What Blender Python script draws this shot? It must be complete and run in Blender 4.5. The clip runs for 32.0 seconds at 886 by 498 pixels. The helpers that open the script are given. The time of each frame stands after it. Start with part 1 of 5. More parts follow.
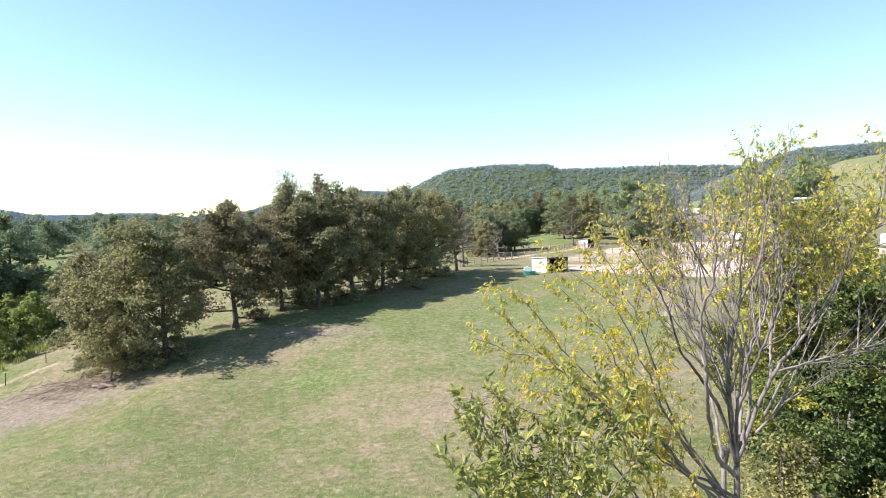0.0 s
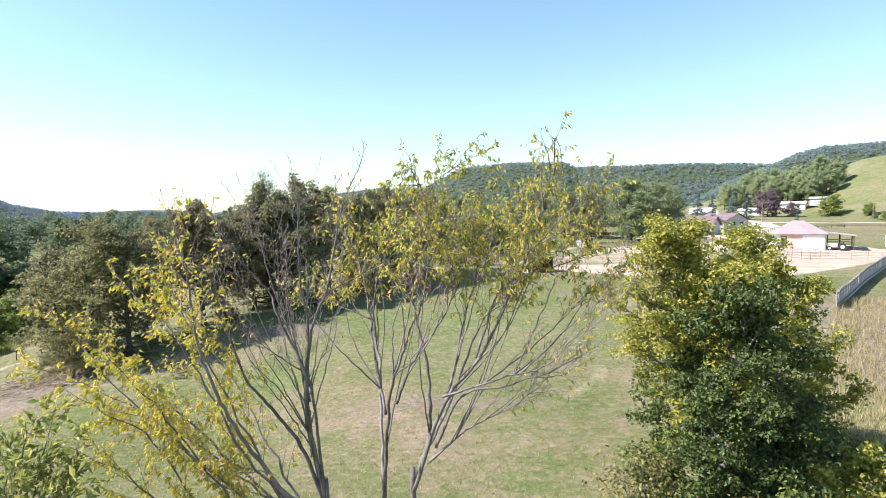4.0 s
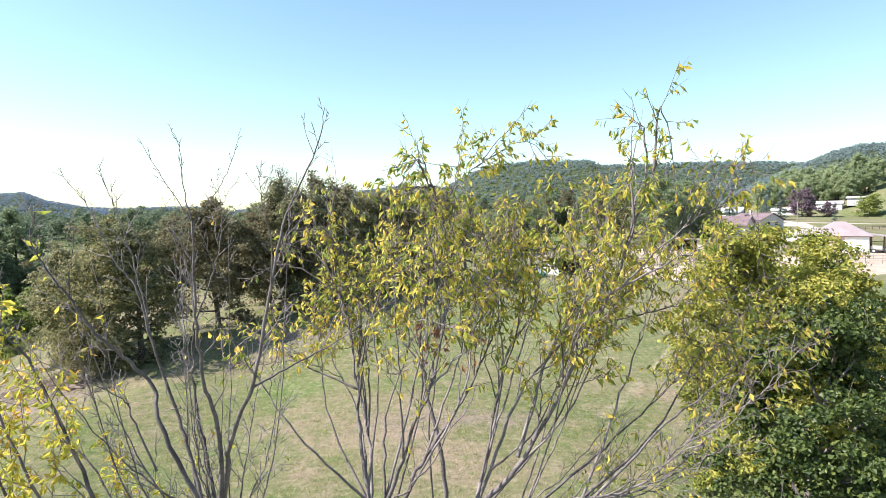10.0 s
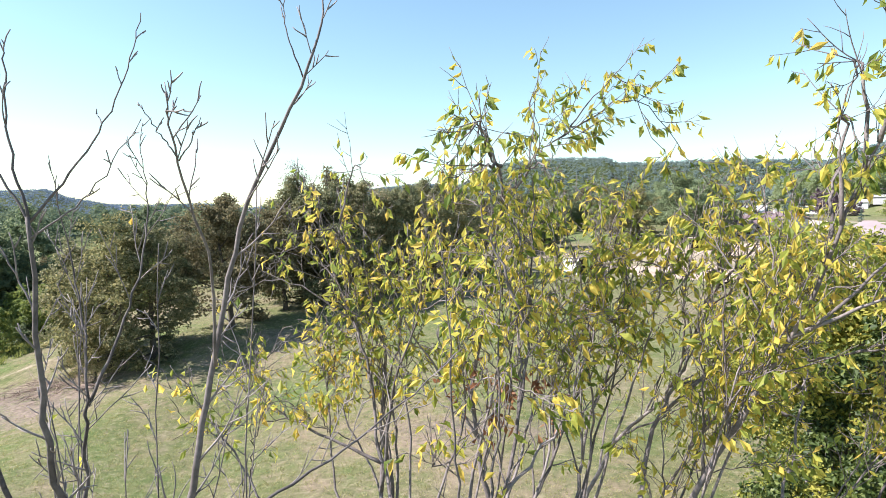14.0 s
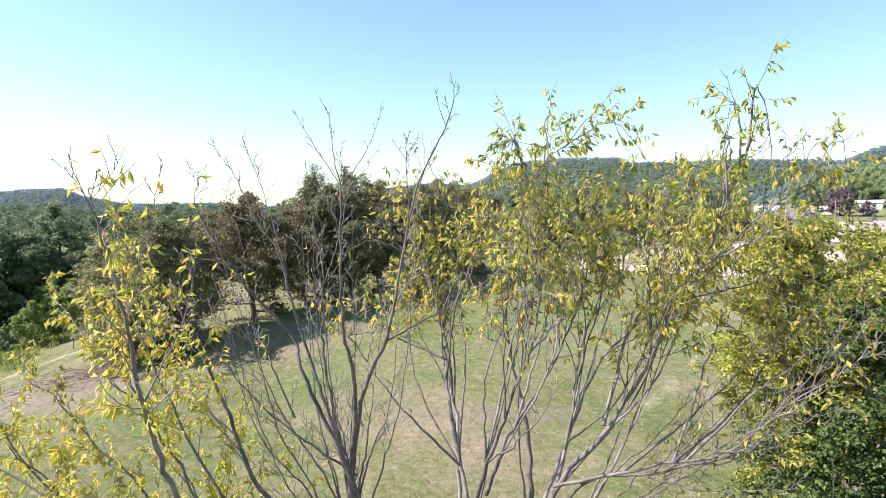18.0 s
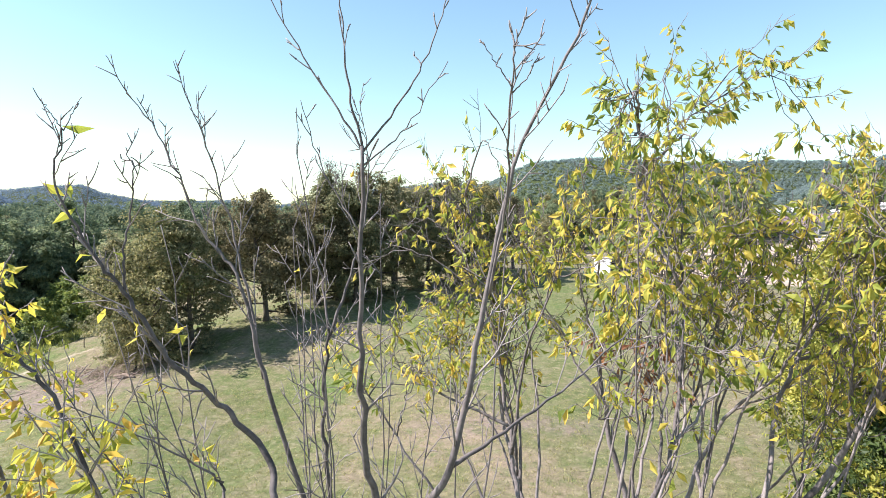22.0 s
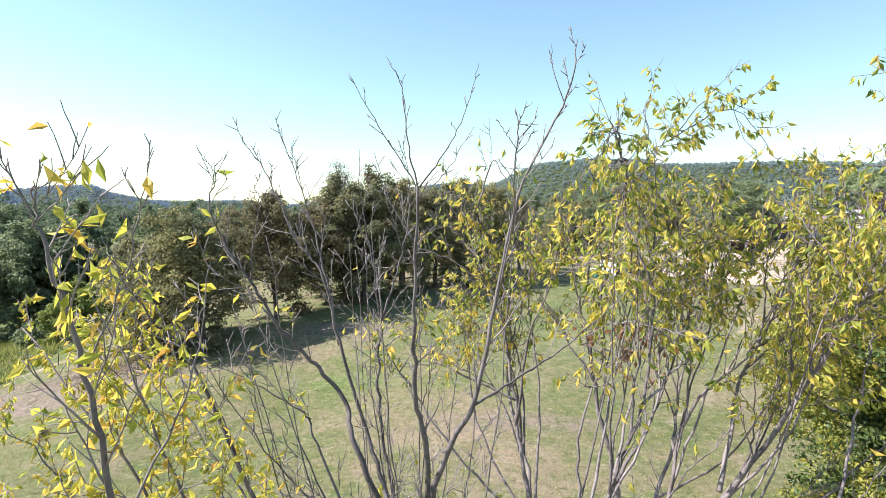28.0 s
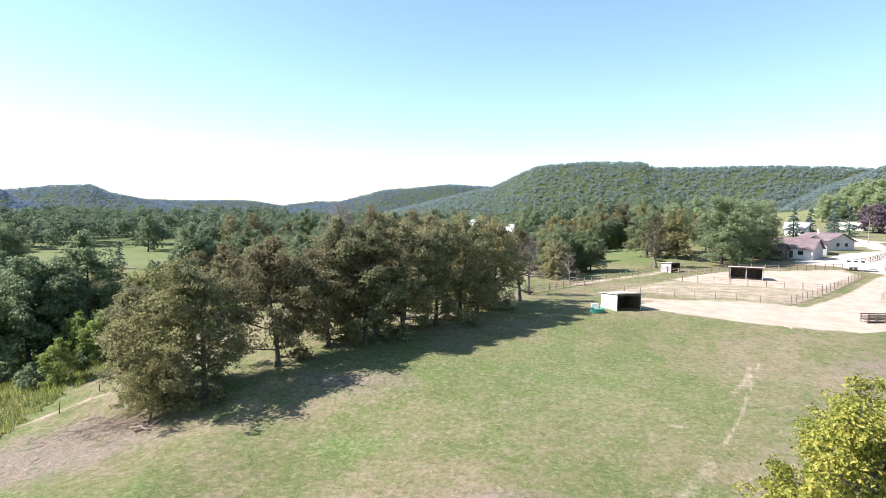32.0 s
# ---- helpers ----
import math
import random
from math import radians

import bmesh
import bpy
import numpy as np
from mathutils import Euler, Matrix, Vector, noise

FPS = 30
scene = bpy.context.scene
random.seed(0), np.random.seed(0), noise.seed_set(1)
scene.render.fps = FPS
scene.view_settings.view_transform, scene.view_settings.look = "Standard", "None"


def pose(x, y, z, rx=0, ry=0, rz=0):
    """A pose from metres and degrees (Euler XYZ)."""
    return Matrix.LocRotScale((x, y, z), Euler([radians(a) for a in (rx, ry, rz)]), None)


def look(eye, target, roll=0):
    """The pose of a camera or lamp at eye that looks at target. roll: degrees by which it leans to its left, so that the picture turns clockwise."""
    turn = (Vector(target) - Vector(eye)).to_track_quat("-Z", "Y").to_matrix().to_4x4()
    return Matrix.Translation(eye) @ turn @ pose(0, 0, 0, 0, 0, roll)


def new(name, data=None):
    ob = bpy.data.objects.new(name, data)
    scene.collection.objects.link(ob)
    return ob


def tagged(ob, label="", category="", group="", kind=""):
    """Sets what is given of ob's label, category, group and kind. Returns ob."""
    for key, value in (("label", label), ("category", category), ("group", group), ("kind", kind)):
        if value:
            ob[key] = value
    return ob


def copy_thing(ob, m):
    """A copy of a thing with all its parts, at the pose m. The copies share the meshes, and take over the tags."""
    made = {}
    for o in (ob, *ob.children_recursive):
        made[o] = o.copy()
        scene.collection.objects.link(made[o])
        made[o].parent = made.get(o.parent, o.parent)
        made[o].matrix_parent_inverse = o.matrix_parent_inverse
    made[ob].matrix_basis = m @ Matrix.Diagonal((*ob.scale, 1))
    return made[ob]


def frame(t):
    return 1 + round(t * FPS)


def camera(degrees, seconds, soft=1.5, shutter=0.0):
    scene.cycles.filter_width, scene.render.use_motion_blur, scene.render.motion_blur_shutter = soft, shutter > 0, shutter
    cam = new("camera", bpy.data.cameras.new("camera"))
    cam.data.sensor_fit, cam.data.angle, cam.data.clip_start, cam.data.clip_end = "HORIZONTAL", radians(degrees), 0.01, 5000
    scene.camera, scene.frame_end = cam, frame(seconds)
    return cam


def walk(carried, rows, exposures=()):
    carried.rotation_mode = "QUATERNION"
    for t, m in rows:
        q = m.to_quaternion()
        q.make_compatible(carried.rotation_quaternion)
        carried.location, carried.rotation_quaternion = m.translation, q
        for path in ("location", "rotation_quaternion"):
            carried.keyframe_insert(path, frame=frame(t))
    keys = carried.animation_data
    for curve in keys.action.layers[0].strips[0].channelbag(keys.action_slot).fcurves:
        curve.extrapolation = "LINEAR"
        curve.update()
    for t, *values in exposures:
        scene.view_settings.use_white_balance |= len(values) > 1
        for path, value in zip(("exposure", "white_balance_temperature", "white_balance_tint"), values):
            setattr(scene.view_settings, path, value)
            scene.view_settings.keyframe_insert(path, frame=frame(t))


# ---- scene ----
cam = camera(73.8, 32.0, soft=0.5)
METRES, EYE, TILT, LEAN, TURN = 22.0, 7.8, -2.6, 0.8, 0.0
ROWS = [
    (0.0, 0.0000, 0.0000, 0.0000, 0.03, 0.00, -0.01),
    (0.5, 0.0179, 0.0021, 0.0015, 0.26, -0.04, -0.09),
    (1.0, 0.0500, 0.0074, 0.0035, 0.50, -0.10, -0.17),
    (1.5, 0.0857, 0.0122, 0.0055, 0.67, -0.14, -0.23),
    (2.0, 0.1214, 0.0175, 0.0063, 0.89, -0.16, -0.23),
    (2.5, 0.1567, 0.0200, 0.0079, 1.11, -0.20, -0.21),
    (3.0, 0.1918, 0.0221, 0.0095, 1.33, -0.16, -0.25),
    (3.5, 0.2266, 0.0256, 0.0115, 1.52, -0.18, -0.27),
    (5.5, 0.2588, 0.0323, 0.0147, 2.29, -0.24, -0.46),
    (6.0, 0.2550, 0.0397, 0.0154, 2.47, -0.23, -0.49),
    (6.5, 0.2511, 0.0504, 0.0168, 2.67, -0.24, -0.52),
    (7.0, 0.2484, 0.0654, 0.0190, 2.85, -0.28, -0.56),
    (7.5, 0.2459, 0.0830, 0.0216, 3.04, -0.33, -0.62),
    (8.0, 0.2431, 0.1026, 0.0245, 3.23, -0.35, -0.63),
    (8.5, 0.2414, 0.1228, 0.0268, 3.40, -0.40, -0.73),
    (9.0, 0.2412, 0.1405, 0.0283, 3.59, -0.45, -0.77),
    (9.5, 0.2412, 0.1552, 0.0291, 3.79, -0.42, -0.70),
    (10.0, 0.2400, 0.1692, 0.0295, 3.97, -0.45, -0.74),
    (10.5, 0.2396, 0.1817, 0.0298, 4.19, -0.47, -0.71),
    (11.0, 0.2388, 0.1940, 0.0305, 4.37, -0.54, -0.79),
    (11.5, 0.2361, 0.2070, 0.0308, 4.53, -0.58, -0.88),
    (12.0, 0.2343, 0.2215, 0.0313, 4.69, -0.58, -0.87),
    (12.5, 0.2299, 0.2351, 0.0318, 4.82, -0.61, -0.91),
    (13.0, 0.2258, 0.2473, 0.0326, 4.99, -0.68, -1.00),
    (13.5, 0.2215, 0.2525, 0.0323, 5.15, -0.70, -1.02),
    (14.0, 0.2189, 0.2535, 0.0326, 5.45, -0.69, -0.99),
    (14.5, 0.2166, 0.2473, 0.0329, 5.59, -0.75, -1.07),
    (16.5, 0.2240, 0.1522, 0.0243, 6.04, -0.73, -1.09),
    (17.0, 0.2222, 0.1424, 0.0213, 6.20, -0.71, -1.16),
    (17.5, 0.2185, 0.1423, 0.0196, 6.37, -0.74, -1.18),
    (18.0, 0.2126, 0.1544, 0.0193, 6.50, -0.73, -1.19),
    (18.5, 0.2064, 0.1757, 0.0203, 6.65, -0.75, -1.27),
    (19.0, 0.2003, 0.1998, 0.0215, 6.85, -0.65, -1.37),
    (19.5, 0.1977, 0.2114, 0.0224, 7.06, -0.63, -1.39),
    (20.0, 0.1952, 0.2224, 0.0232, 7.24, -0.66, -1.46),
    (20.5, 0.1915, 0.2323, 0.0235, 7.41, -0.69, -1.45),
    (21.0, 0.1886, 0.2375, 0.0233, 7.57, -0.73, -1.48),
    (21.5, 0.1866, 0.2411, 0.0230, 7.66, -0.80, -1.59),
    (22.0, 0.1858, 0.2427, 0.0228, 7.89, -0.84, -1.71),
    (22.5, 0.1852, 0.2429, 0.0228, 7.99, -0.91, -1.85),
    (23.0, 0.1847, 0.2405, 0.0224, 8.03, -0.94, -2.00),
    (23.5, 0.1846, 0.2334, 0.0218, 8.06, -1.01, -2.10),
    (24.0, 0.1850, 0.2220, 0.0208, 8.02, -0.94, -2.18),
    (24.5, 0.1884, 0.2094, 0.0202, 8.12, -0.97, -2.22),
    (25.0, 0.1898, 0.2021, 0.0194, 8.17, -1.02, -2.35),
    (25.5, 0.1898, 0.2013, 0.0194, 8.30, -1.01, -2.30),
    (27.5, 0.1884, 0.2033, 0.0178, 8.44, -0.80, -2.00),
    (28.0, 0.1870, 0.2037, 0.0241, 8.52, -0.82, -1.88),
    (28.5, 0.1816, 0.2045, 0.0460, 8.12, -0.77, -1.49),
    (29.0, 0.1786, 0.2058, 0.0704, 8.16, -0.66, -1.64),
    (29.5, 0.1774, 0.2061, 0.0972, 8.22, -0.64, -1.74),
    (30.0, 0.1756, 0.2070, 0.1259, 8.29, -0.64, -1.84),
    (30.5, 0.1734, 0.2070, 0.1576, 8.37, -0.67, -1.92),
    (31.0, 0.1709, 0.2067, 0.1929, 8.42, -0.72, -2.00),
    (31.5, 0.1659, 0.2053, 0.2262, 8.41, -0.77, -2.11),
    (32.0, 0.1636, 0.2035, 0.2558, 8.43, -0.82, -2.21),
]
walk(cam, [(t, pose(0, 0, EYE, TILT, LEAN, TURN) @ pose(METRES * x, METRES * y, METRES * z, 90 + pitch, roll, yaw)) for t, x, y, z, yaw, pitch, roll in ROWS], [(0, 1.33, 6420, 10), (32, 1.33, 6420, 10)])


# ---- world, sun, exposure ----
SUN_EL, SUN_AZ = radians(43), radians(-101)
world = bpy.data.worlds.new("sky")
scene.world = world
world.use_nodes = True
wn = world.node_tree.nodes
sky = wn.new("ShaderNodeTexSky")
sky.sky_type = "NISHITA"
sky.sun_disc = False
sky.sun_elevation, sky.sun_rotation = SUN_EL, SUN_AZ
sky.air_density, sky.dust_density, sky.ozone_density = 1.15, 0.12, 0.2
wn["Background"].inputs["Strength"].default_value = 0.087
hue = wn.new("ShaderNodeMix")
hue.data_type, hue.blend_type = "RGBA", "MULTIPLY"
hue.inputs[0].default_value = 1.0
hue.inputs[7].default_value = (0.93, 1.04, 1.03, 1)
world.node_tree.links.new(sky.outputs[0], hue.inputs[6])
world.node_tree.links.new(hue.outputs[2], wn["Background"].inputs["Color"])
sun = new("sun", bpy.data.lights.new("sun", "SUN"))
sun.data.energy, sun.data.angle, sun.data.color = 5.0, radians(0.6), (1.0, 0.95, 0.90)
SUN_FROM = Vector((math.sin(SUN_AZ) * math.cos(SUN_EL), math.cos(SUN_AZ) * math.cos(SUN_EL), math.sin(SUN_EL)))
sun.matrix_world = look(SUN_FROM * 100, (0, 0, 0))


# ---- materials ----
def nodes_of(name):
    m = bpy.data.materials.new(name)
    m.use_nodes = True
    nt = m.node_tree
    return m, nt, nt.nodes["Principled BSDF"]


def ramp(nt, stops, fac=None):
    r = nt.nodes.new("ShaderNodeValToRGB")
    while len(r.color_ramp.elements) < len(stops):
        r.color_ramp.elements.new(0.5)
    for e, (p, c) in zip(r.color_ramp.elements, stops):
        e.position, e.color = p, (*c, 1)
    if fac:
        nt.links.new(fac, r.inputs[0])
    return r.outputs[0]


def noise_of(nt, scale, detail=4, rough=0.55, coord="Object"):
    tc = nt.nodes.new("ShaderNodeTexCoord")
    n = nt.nodes.new("ShaderNodeTexNoise")
    n.inputs["Scale"].default_value, n.inputs["Detail"].default_value, n.inputs["Roughness"].default_value = scale, detail, rough
    nt.links.new(tc.outputs[coord], n.inputs["Vector"])
    return n.outputs["Fac"]


def maths(nt, op, a, b, clamp=False):
    m = nt.nodes.new("ShaderNodeMath")
    m.operation, m.use_clamp = op, clamp
    for i, v in enumerate((a, b)):
        if isinstance(v, (int, float)):
            m.inputs[i].default_value = v
        else:
            nt.links.new(v, m.inputs[i])
    return m.outputs[0]


def mixed(nt, fac, a, b, kind="MIX"):
    m = nt.nodes.new("ShaderNodeMix")
    m.data_type, m.blend_type = "RGBA", kind
    for s, v in ((m.inputs[0], fac), (m.inputs[6], a), (m.inputs[7], b)):
        if isinstance(v, (int, float)):
            s.default_value = v
        elif isinstance(v, tuple):
            s.default_value = (*v, 1)
        else:
            nt.links.new(v, s)
    return m.outputs[2]


def bumped(nt, bsdf, height, strength, distance):
    b = nt.nodes.new("ShaderNodeBump")
    b.inputs["Strength"].default_value, b.inputs["Distance"].default_value = strength, distance
    nt.links.new(height, b.inputs["Height"])
    nt.links.new(b.outputs[0], bsdf.inputs["Normal"])


def surface(name, a, b, scale, rough=0.8, metal=0.0, bump=0.3, depth=0.01, fine=12.0, coord="Object"):
    """A weathered surface between two colours, with broad stains and a fine grain."""
    m, nt, p = nodes_of(name)
    broad, grain = noise_of(nt, scale, 5, coord=coord), noise_of(nt, scale * fine, 3, coord=coord)
    info = nt.nodes.new("ShaderNodeObjectInfo")
    f = maths(nt, "ADD", maths(nt, "MULTIPLY", broad, 0.75), maths(nt, "MULTIPLY", grain, 0.35))
    f = maths(nt, "ADD", f, maths(nt, "MULTIPLY", maths(nt, "SUBTRACT", info.outputs["Random"], 0.5), 0.22))
    nt.links.new(ramp(nt, [(0.33, a), (0.75, b)], f), p.inputs["Base Color"])
    p.inputs["Roughness"].default_value, p.inputs["Metallic"].default_value = rough, metal
    bumped(nt, p, grain, bump, depth)
    return m


def foliage(name, stops, through_light=0.35, rough=0.55, shift=0.12, spec=0.3):
    """Leaves: each one its own colour of a range, each tree a little apart, light passing through them."""
    m, nt, p = nodes_of(name)
    geo, info = nt.nodes.new("ShaderNodeNewGeometry"), nt.nodes.new("ShaderNodeObjectInfo")
    f = maths(nt, "ADD", maths(nt, "MULTIPLY", geo.outputs["Random Per Island"], 0.72), maths(nt, "MULTIPLY", noise_of(nt, 0.5, 2), 0.3))
    f = maths(nt, "ADD", f, maths(nt, "MULTIPLY", maths(nt, "SUBTRACT", info.outputs["Random"], 0.5), shift * 2), True)
    col = ramp(nt, stops, f)
    nt.links.new(col, p.inputs["Base Color"])
    p.inputs["Roughness"].default_value = rough
    p.inputs["Specular IOR Level"].default_value = spec
    tr = nt.nodes.new("ShaderNodeBsdfTranslucent")
    nt.links.new(col, tr.inputs[0])
    mx = nt.nodes.new("ShaderNodeMixShader")
    mx.inputs[0].default_value = through_light
    nt.links.new(p.outputs[0], mx.inputs[1])
    nt.links.new(tr.outputs[0], mx.inputs[2])
    nt.links.new(mx.outputs[0], nt.nodes["Material Output"].inputs[0])
    return m


def ground_material():
    m, nt, p = nodes_of("pasture")

    def attr(name):
        a = nt.nodes.new("ShaderNodeAttribute")
        a.attribute_name = name
        return a.outputs["Fac"]

    broad, mid, fine = noise_of(nt, 0.045, 5), noise_of(nt, 0.35, 5, 0.65), noise_of(nt, 3.5, 6, 0.7)
    tuft = noise_of(nt, 11.0, 3, 0.7)
    f = maths(nt, "ADD", maths(nt, "MULTIPLY", broad, 0.55), maths(nt, "MULTIPLY", mid, 0.45))
    grass = ramp(nt, [(0.36, (0.088, 0.113, 0.039)), (0.45, (0.131, 0.135, 0.057)), (0.53, (0.187, 0.155, 0.096)), (0.64, (0.269, 0.199, 0.147))], f)
    clump, patch, mottle = noise_of(nt, 1.5, 6, 0.78), noise_of(nt, 0.14, 7, 0.7), noise_of(nt, 0.9, 9, 0.82)
    speck = noise_of(nt, 2.6, 4, 0.8)

    def above(v, edge, slope, part=1.0):
        return maths(nt, "MULTIPLY", maths(nt, "MULTIPLY", maths(nt, "SUBTRACT", v, edge, True), slope, True), part)

    def below(v, edge, slope, part=1.0):
        return maths(nt, "MULTIPLY", maths(nt, "MULTIPLY", maths(nt, "SUBTRACT", edge, v, True), slope, True), part)

    green = ramp(nt, [(0.35, (0.053, 0.095, 0.025)), (0.65, (0.131, 0.168, 0.052))], fine)
    tan = ramp(nt, [(0.35, (0.176, 0.134, 0.096)), (0.65, (0.353, 0.276, 0.209))], fine)
    grass = mixed(nt, above(patch, 0.5, 6.0, 0.85), grass, green)
    grass = mixed(nt, below(patch, 0.44, 4.0, 0.8), grass, ramp(nt, [(0.35, (0.156, 0.113, 0.096)), (0.65, (0.291, 0.214, 0.184))], fine))
    dry = maths(nt, "MULTIPLY", maths(nt, "SUBTRACT", maths(nt, "ADD", attr("dry"), maths(nt, "MULTIPLY", mid, 0.7)), 0.5), 2.2, True)
    grass = mixed(nt, maths(nt, "MULTIPLY", dry, 0.85), grass, ramp(nt, [(0.3, (0.141, 0.101, 0.092)), (0.7, (0.269, 0.199, 0.190))], fine))
    lush = maths(nt, "MULTIPLY", maths(nt, "SUBTRACT", maths(nt, "ADD", attr("lush"), maths(nt, "MULTIPLY", mid, 0.6)), 0.6), 2.4, True)
    grass = mixed(nt, maths(nt, "MULTIPLY", lush, 0.75), grass, ramp(nt, [(0.3, (0.057, 0.107, 0.026)), (0.7, (0.146, 0.194, 0.059))], fine))
    grass = mixed(nt, above(clump, 0.54, 6.0, 0.75), grass, tan)
    grass = mixed(nt, below(clump, 0.46, 7.0, 0.8), grass, (0.052, 0.066, 0.025))
    grass = mixed(nt, above(mottle, 0.51, 9.0, 0.7), grass, green)
    grass = mixed(nt, below(mottle, 0.46, 9.0, 0.6), grass, tan)
    grass = mixed(nt, above(speck, 0.55, 14.0, 0.38), grass, (0.363, 0.307, 0.209))
    grass = mixed(nt, below(speck, 0.46, 14.0, 0.42), grass, (0.037, 0.051, 0.019))
    grass = mixed(nt, above(tuft, 0.52, 3.0, 0.5), grass, (0.269, 0.225, 0.122))
    soil = ramp(nt, [(0.3, (0.29, 0.215, 0.17)), (0.55, (0.44, 0.345, 0.28)), (0.75, (0.56, 0.465, 0.39))], maths(nt, "ADD", maths(nt, "MULTIPLY", mid, 0.6), maths(nt, "MULTIPLY", fine, 0.4)))
    bare = maths(nt, "MULTIPLY", maths(nt, "SUBTRACT", maths(nt, "ADD", attr("bare"), maths(nt, "MULTIPLY", maths(nt, "ADD", mid, fine), 0.35)), 0.72), 4.0, True)
    col = mixed(nt, bare, grass, soil)
    gravel = ramp(nt, [(0.3, (0.38, 0.305, 0.265)), (0.7, (0.56, 0.465, 0.41))], maths(nt, "ADD", maths(nt, "MULTIPLY", mid, 0.4), maths(nt, "MULTIPLY", tuft, 0.6)))
    stony = maths(nt, "MULTIPLY", maths(nt, "SUBTRACT", maths(nt, "ADD", attr("gravel"), maths(nt, "MULTIPLY", fine, 0.4)), 0.65), 5.0, True)
    col = mixed(nt, stony, col, gravel)
    floor = ramp(nt, [(0.3, (0.03, 0.045, 0.016)), (0.7, (0.075, 0.085, 0.035))], mid)
    col = mixed(nt, attr("forest"), col, floor)
    nt.links.new(col, p.inputs["Base Color"])
    p.inputs["Roughness"].default_value = 0.95
    p.inputs["Specular IOR Level"].default_value = 0.15
    bumped(nt, p, maths(nt, "ADD", maths(nt, "MULTIPLY", fine, 0.6), tuft), 0.7, 0.12)
    return m


M_GROUND = ground_material()
M_BARK = surface("grey_bark", (0.06, 0.048, 0.048), (0.25, 0.21, 0.21), 7.0, 0.9, bump=0.6, depth=0.01, fine=8)
M_BARK_DARK = surface("dark_bark", (0.03, 0.024, 0.019), (0.10, 0.08, 0.065), 5.0, 0.9, bump=0.6, depth=0.02, fine=8)
M_CHERRY = surface("cherry_bark", (0.055, 0.044, 0.045), (0.21, 0.175, 0.175), 7.0, 0.8, bump=0.4, depth=0.006, fine=8)
M_TWIG = surface("twig_bark", (0.08, 0.062, 0.062), (0.29, 0.245, 0.245), 9.0, 0.8, bump=0.2, depth=0.002)
M_YELLOW = foliage("yellowing_leaves", [(0.05, (0.15, 0.205, 0.045)), (0.3, (0.37, 0.39, 0.075)), (0.56, (0.64, 0.54, 0.11)), (0.84, (0.82, 0.54, 0.13)), (0.96, (0.62, 0.28, 0.09))], 0.58)
M_GOLD = foliage("golden_leaves", [(0.05, (0.18, 0.23, 0.04)), (0.38, (0.43, 0.43, 0.07)), (0.74, (0.68, 0.55, 0.095)), (0.97, (0.64, 0.34, 0.08))], 0.56)
M_LIME = foliage("lime_leaves", [(0.05, (0.10, 0.13, 0.03)), (0.4, (0.26, 0.275, 0.055)), (0.7, (0.42, 0.39, 0.085)), (0.95, (0.54, 0.45, 0.11))], 0.5)
M_GREEN = foliage("green_leaves", [(0.05, (0.026, 0.045, 0.014)), (0.5, (0.075, 0.108, 0.028)), (0.85, (0.18, 0.21, 0.055)), (0.97, (0.36, 0.35, 0.10))], 0.4, 0.5, spec=0.4)
M_SHRUB = foliage("shrub_leaves", [(0.05, (0.09, 0.125, 0.04)), (0.5, (0.26, 0.28, 0.08)), (0.85, (0.44, 0.42, 0.125)), (0.97, (0.56, 0.36, 0.10))], 0.5, 0.45)
M_THICKET = foliage("thicket_leaves", [(0.05, (0.13, 0.12, 0.045)), (0.5, (0.31, 0.29, 0.10)), (0.9, (0.48, 0.40, 0.15)), (1.0, (0.52, 0.30, 0.11))], 0.5, 0.5)
M_RUST = foliage("rust_leaves", [(0.1, (0.17, 0.07, 0.04)), (0.9, (0.36, 0.18, 0.09))], 0.4)
M_ROW = foliage("walnut_leaves", [(0.05, (0.09, 0.105, 0.055)), (0.4, (0.20, 0.205, 0.105)), (0.75, (0.33, 0.30, 0.17)), (0.97, (0.50, 0.40, 0.25))], 0.48, 0.6)
M_ROW_OLIVE = foliage("olive_leaves", [(0.05, (0.095, 0.105, 0.045)), (0.5, (0.235, 0.22, 0.10)), (0.9, (0.44, 0.37, 0.18))], 0.5, 0.6)
# Woodland greens cooled a little, some blue haze put into the leaf colour.
M_WOODS = foliage("wood_leaves", [(0.05, (0.09, 0.13, 0.075)), (0.5, (0.18, 0.225, 0.125)), (0.95, (0.33, 0.35, 0.19))], 0.52, 0.55)
M_SILVER = foliage("silvery_leaves", [(0.05, (0.13, 0.17, 0.095)), (0.5, (0.275, 0.325, 0.17)), (0.95, (0.47, 0.51, 0.31))], 0.52, 0.45, spec=0.4)
M_BROWN = foliage("brown_leaves", [(0.05, (0.09, 0.085, 0.045)), (0.5, (0.18, 0.155, 0.085)), (0.95, (0.30, 0.245, 0.14))], 0.45, 0.7)
M_BRIGHT = foliage("bright_leaves", [(0.05, (0.11, 0.155, 0.045)), (0.5, (0.22, 0.27, 0.075)), (0.95, (0.38, 0.38, 0.11))], 0.45, 0.5)
M_PURPLE = foliage("purple_leaves", [(0.1, (0.08, 0.055, 0.075)), (0.9, (0.20, 0.14, 0.17))], 0.3, 0.5)
M_SPRUCE = foliage("spruce_needles", [(0.1, (0.08, 0.12, 0.10)), (0.9, (0.18, 0.235, 0.20))], 0.3, 0.6)
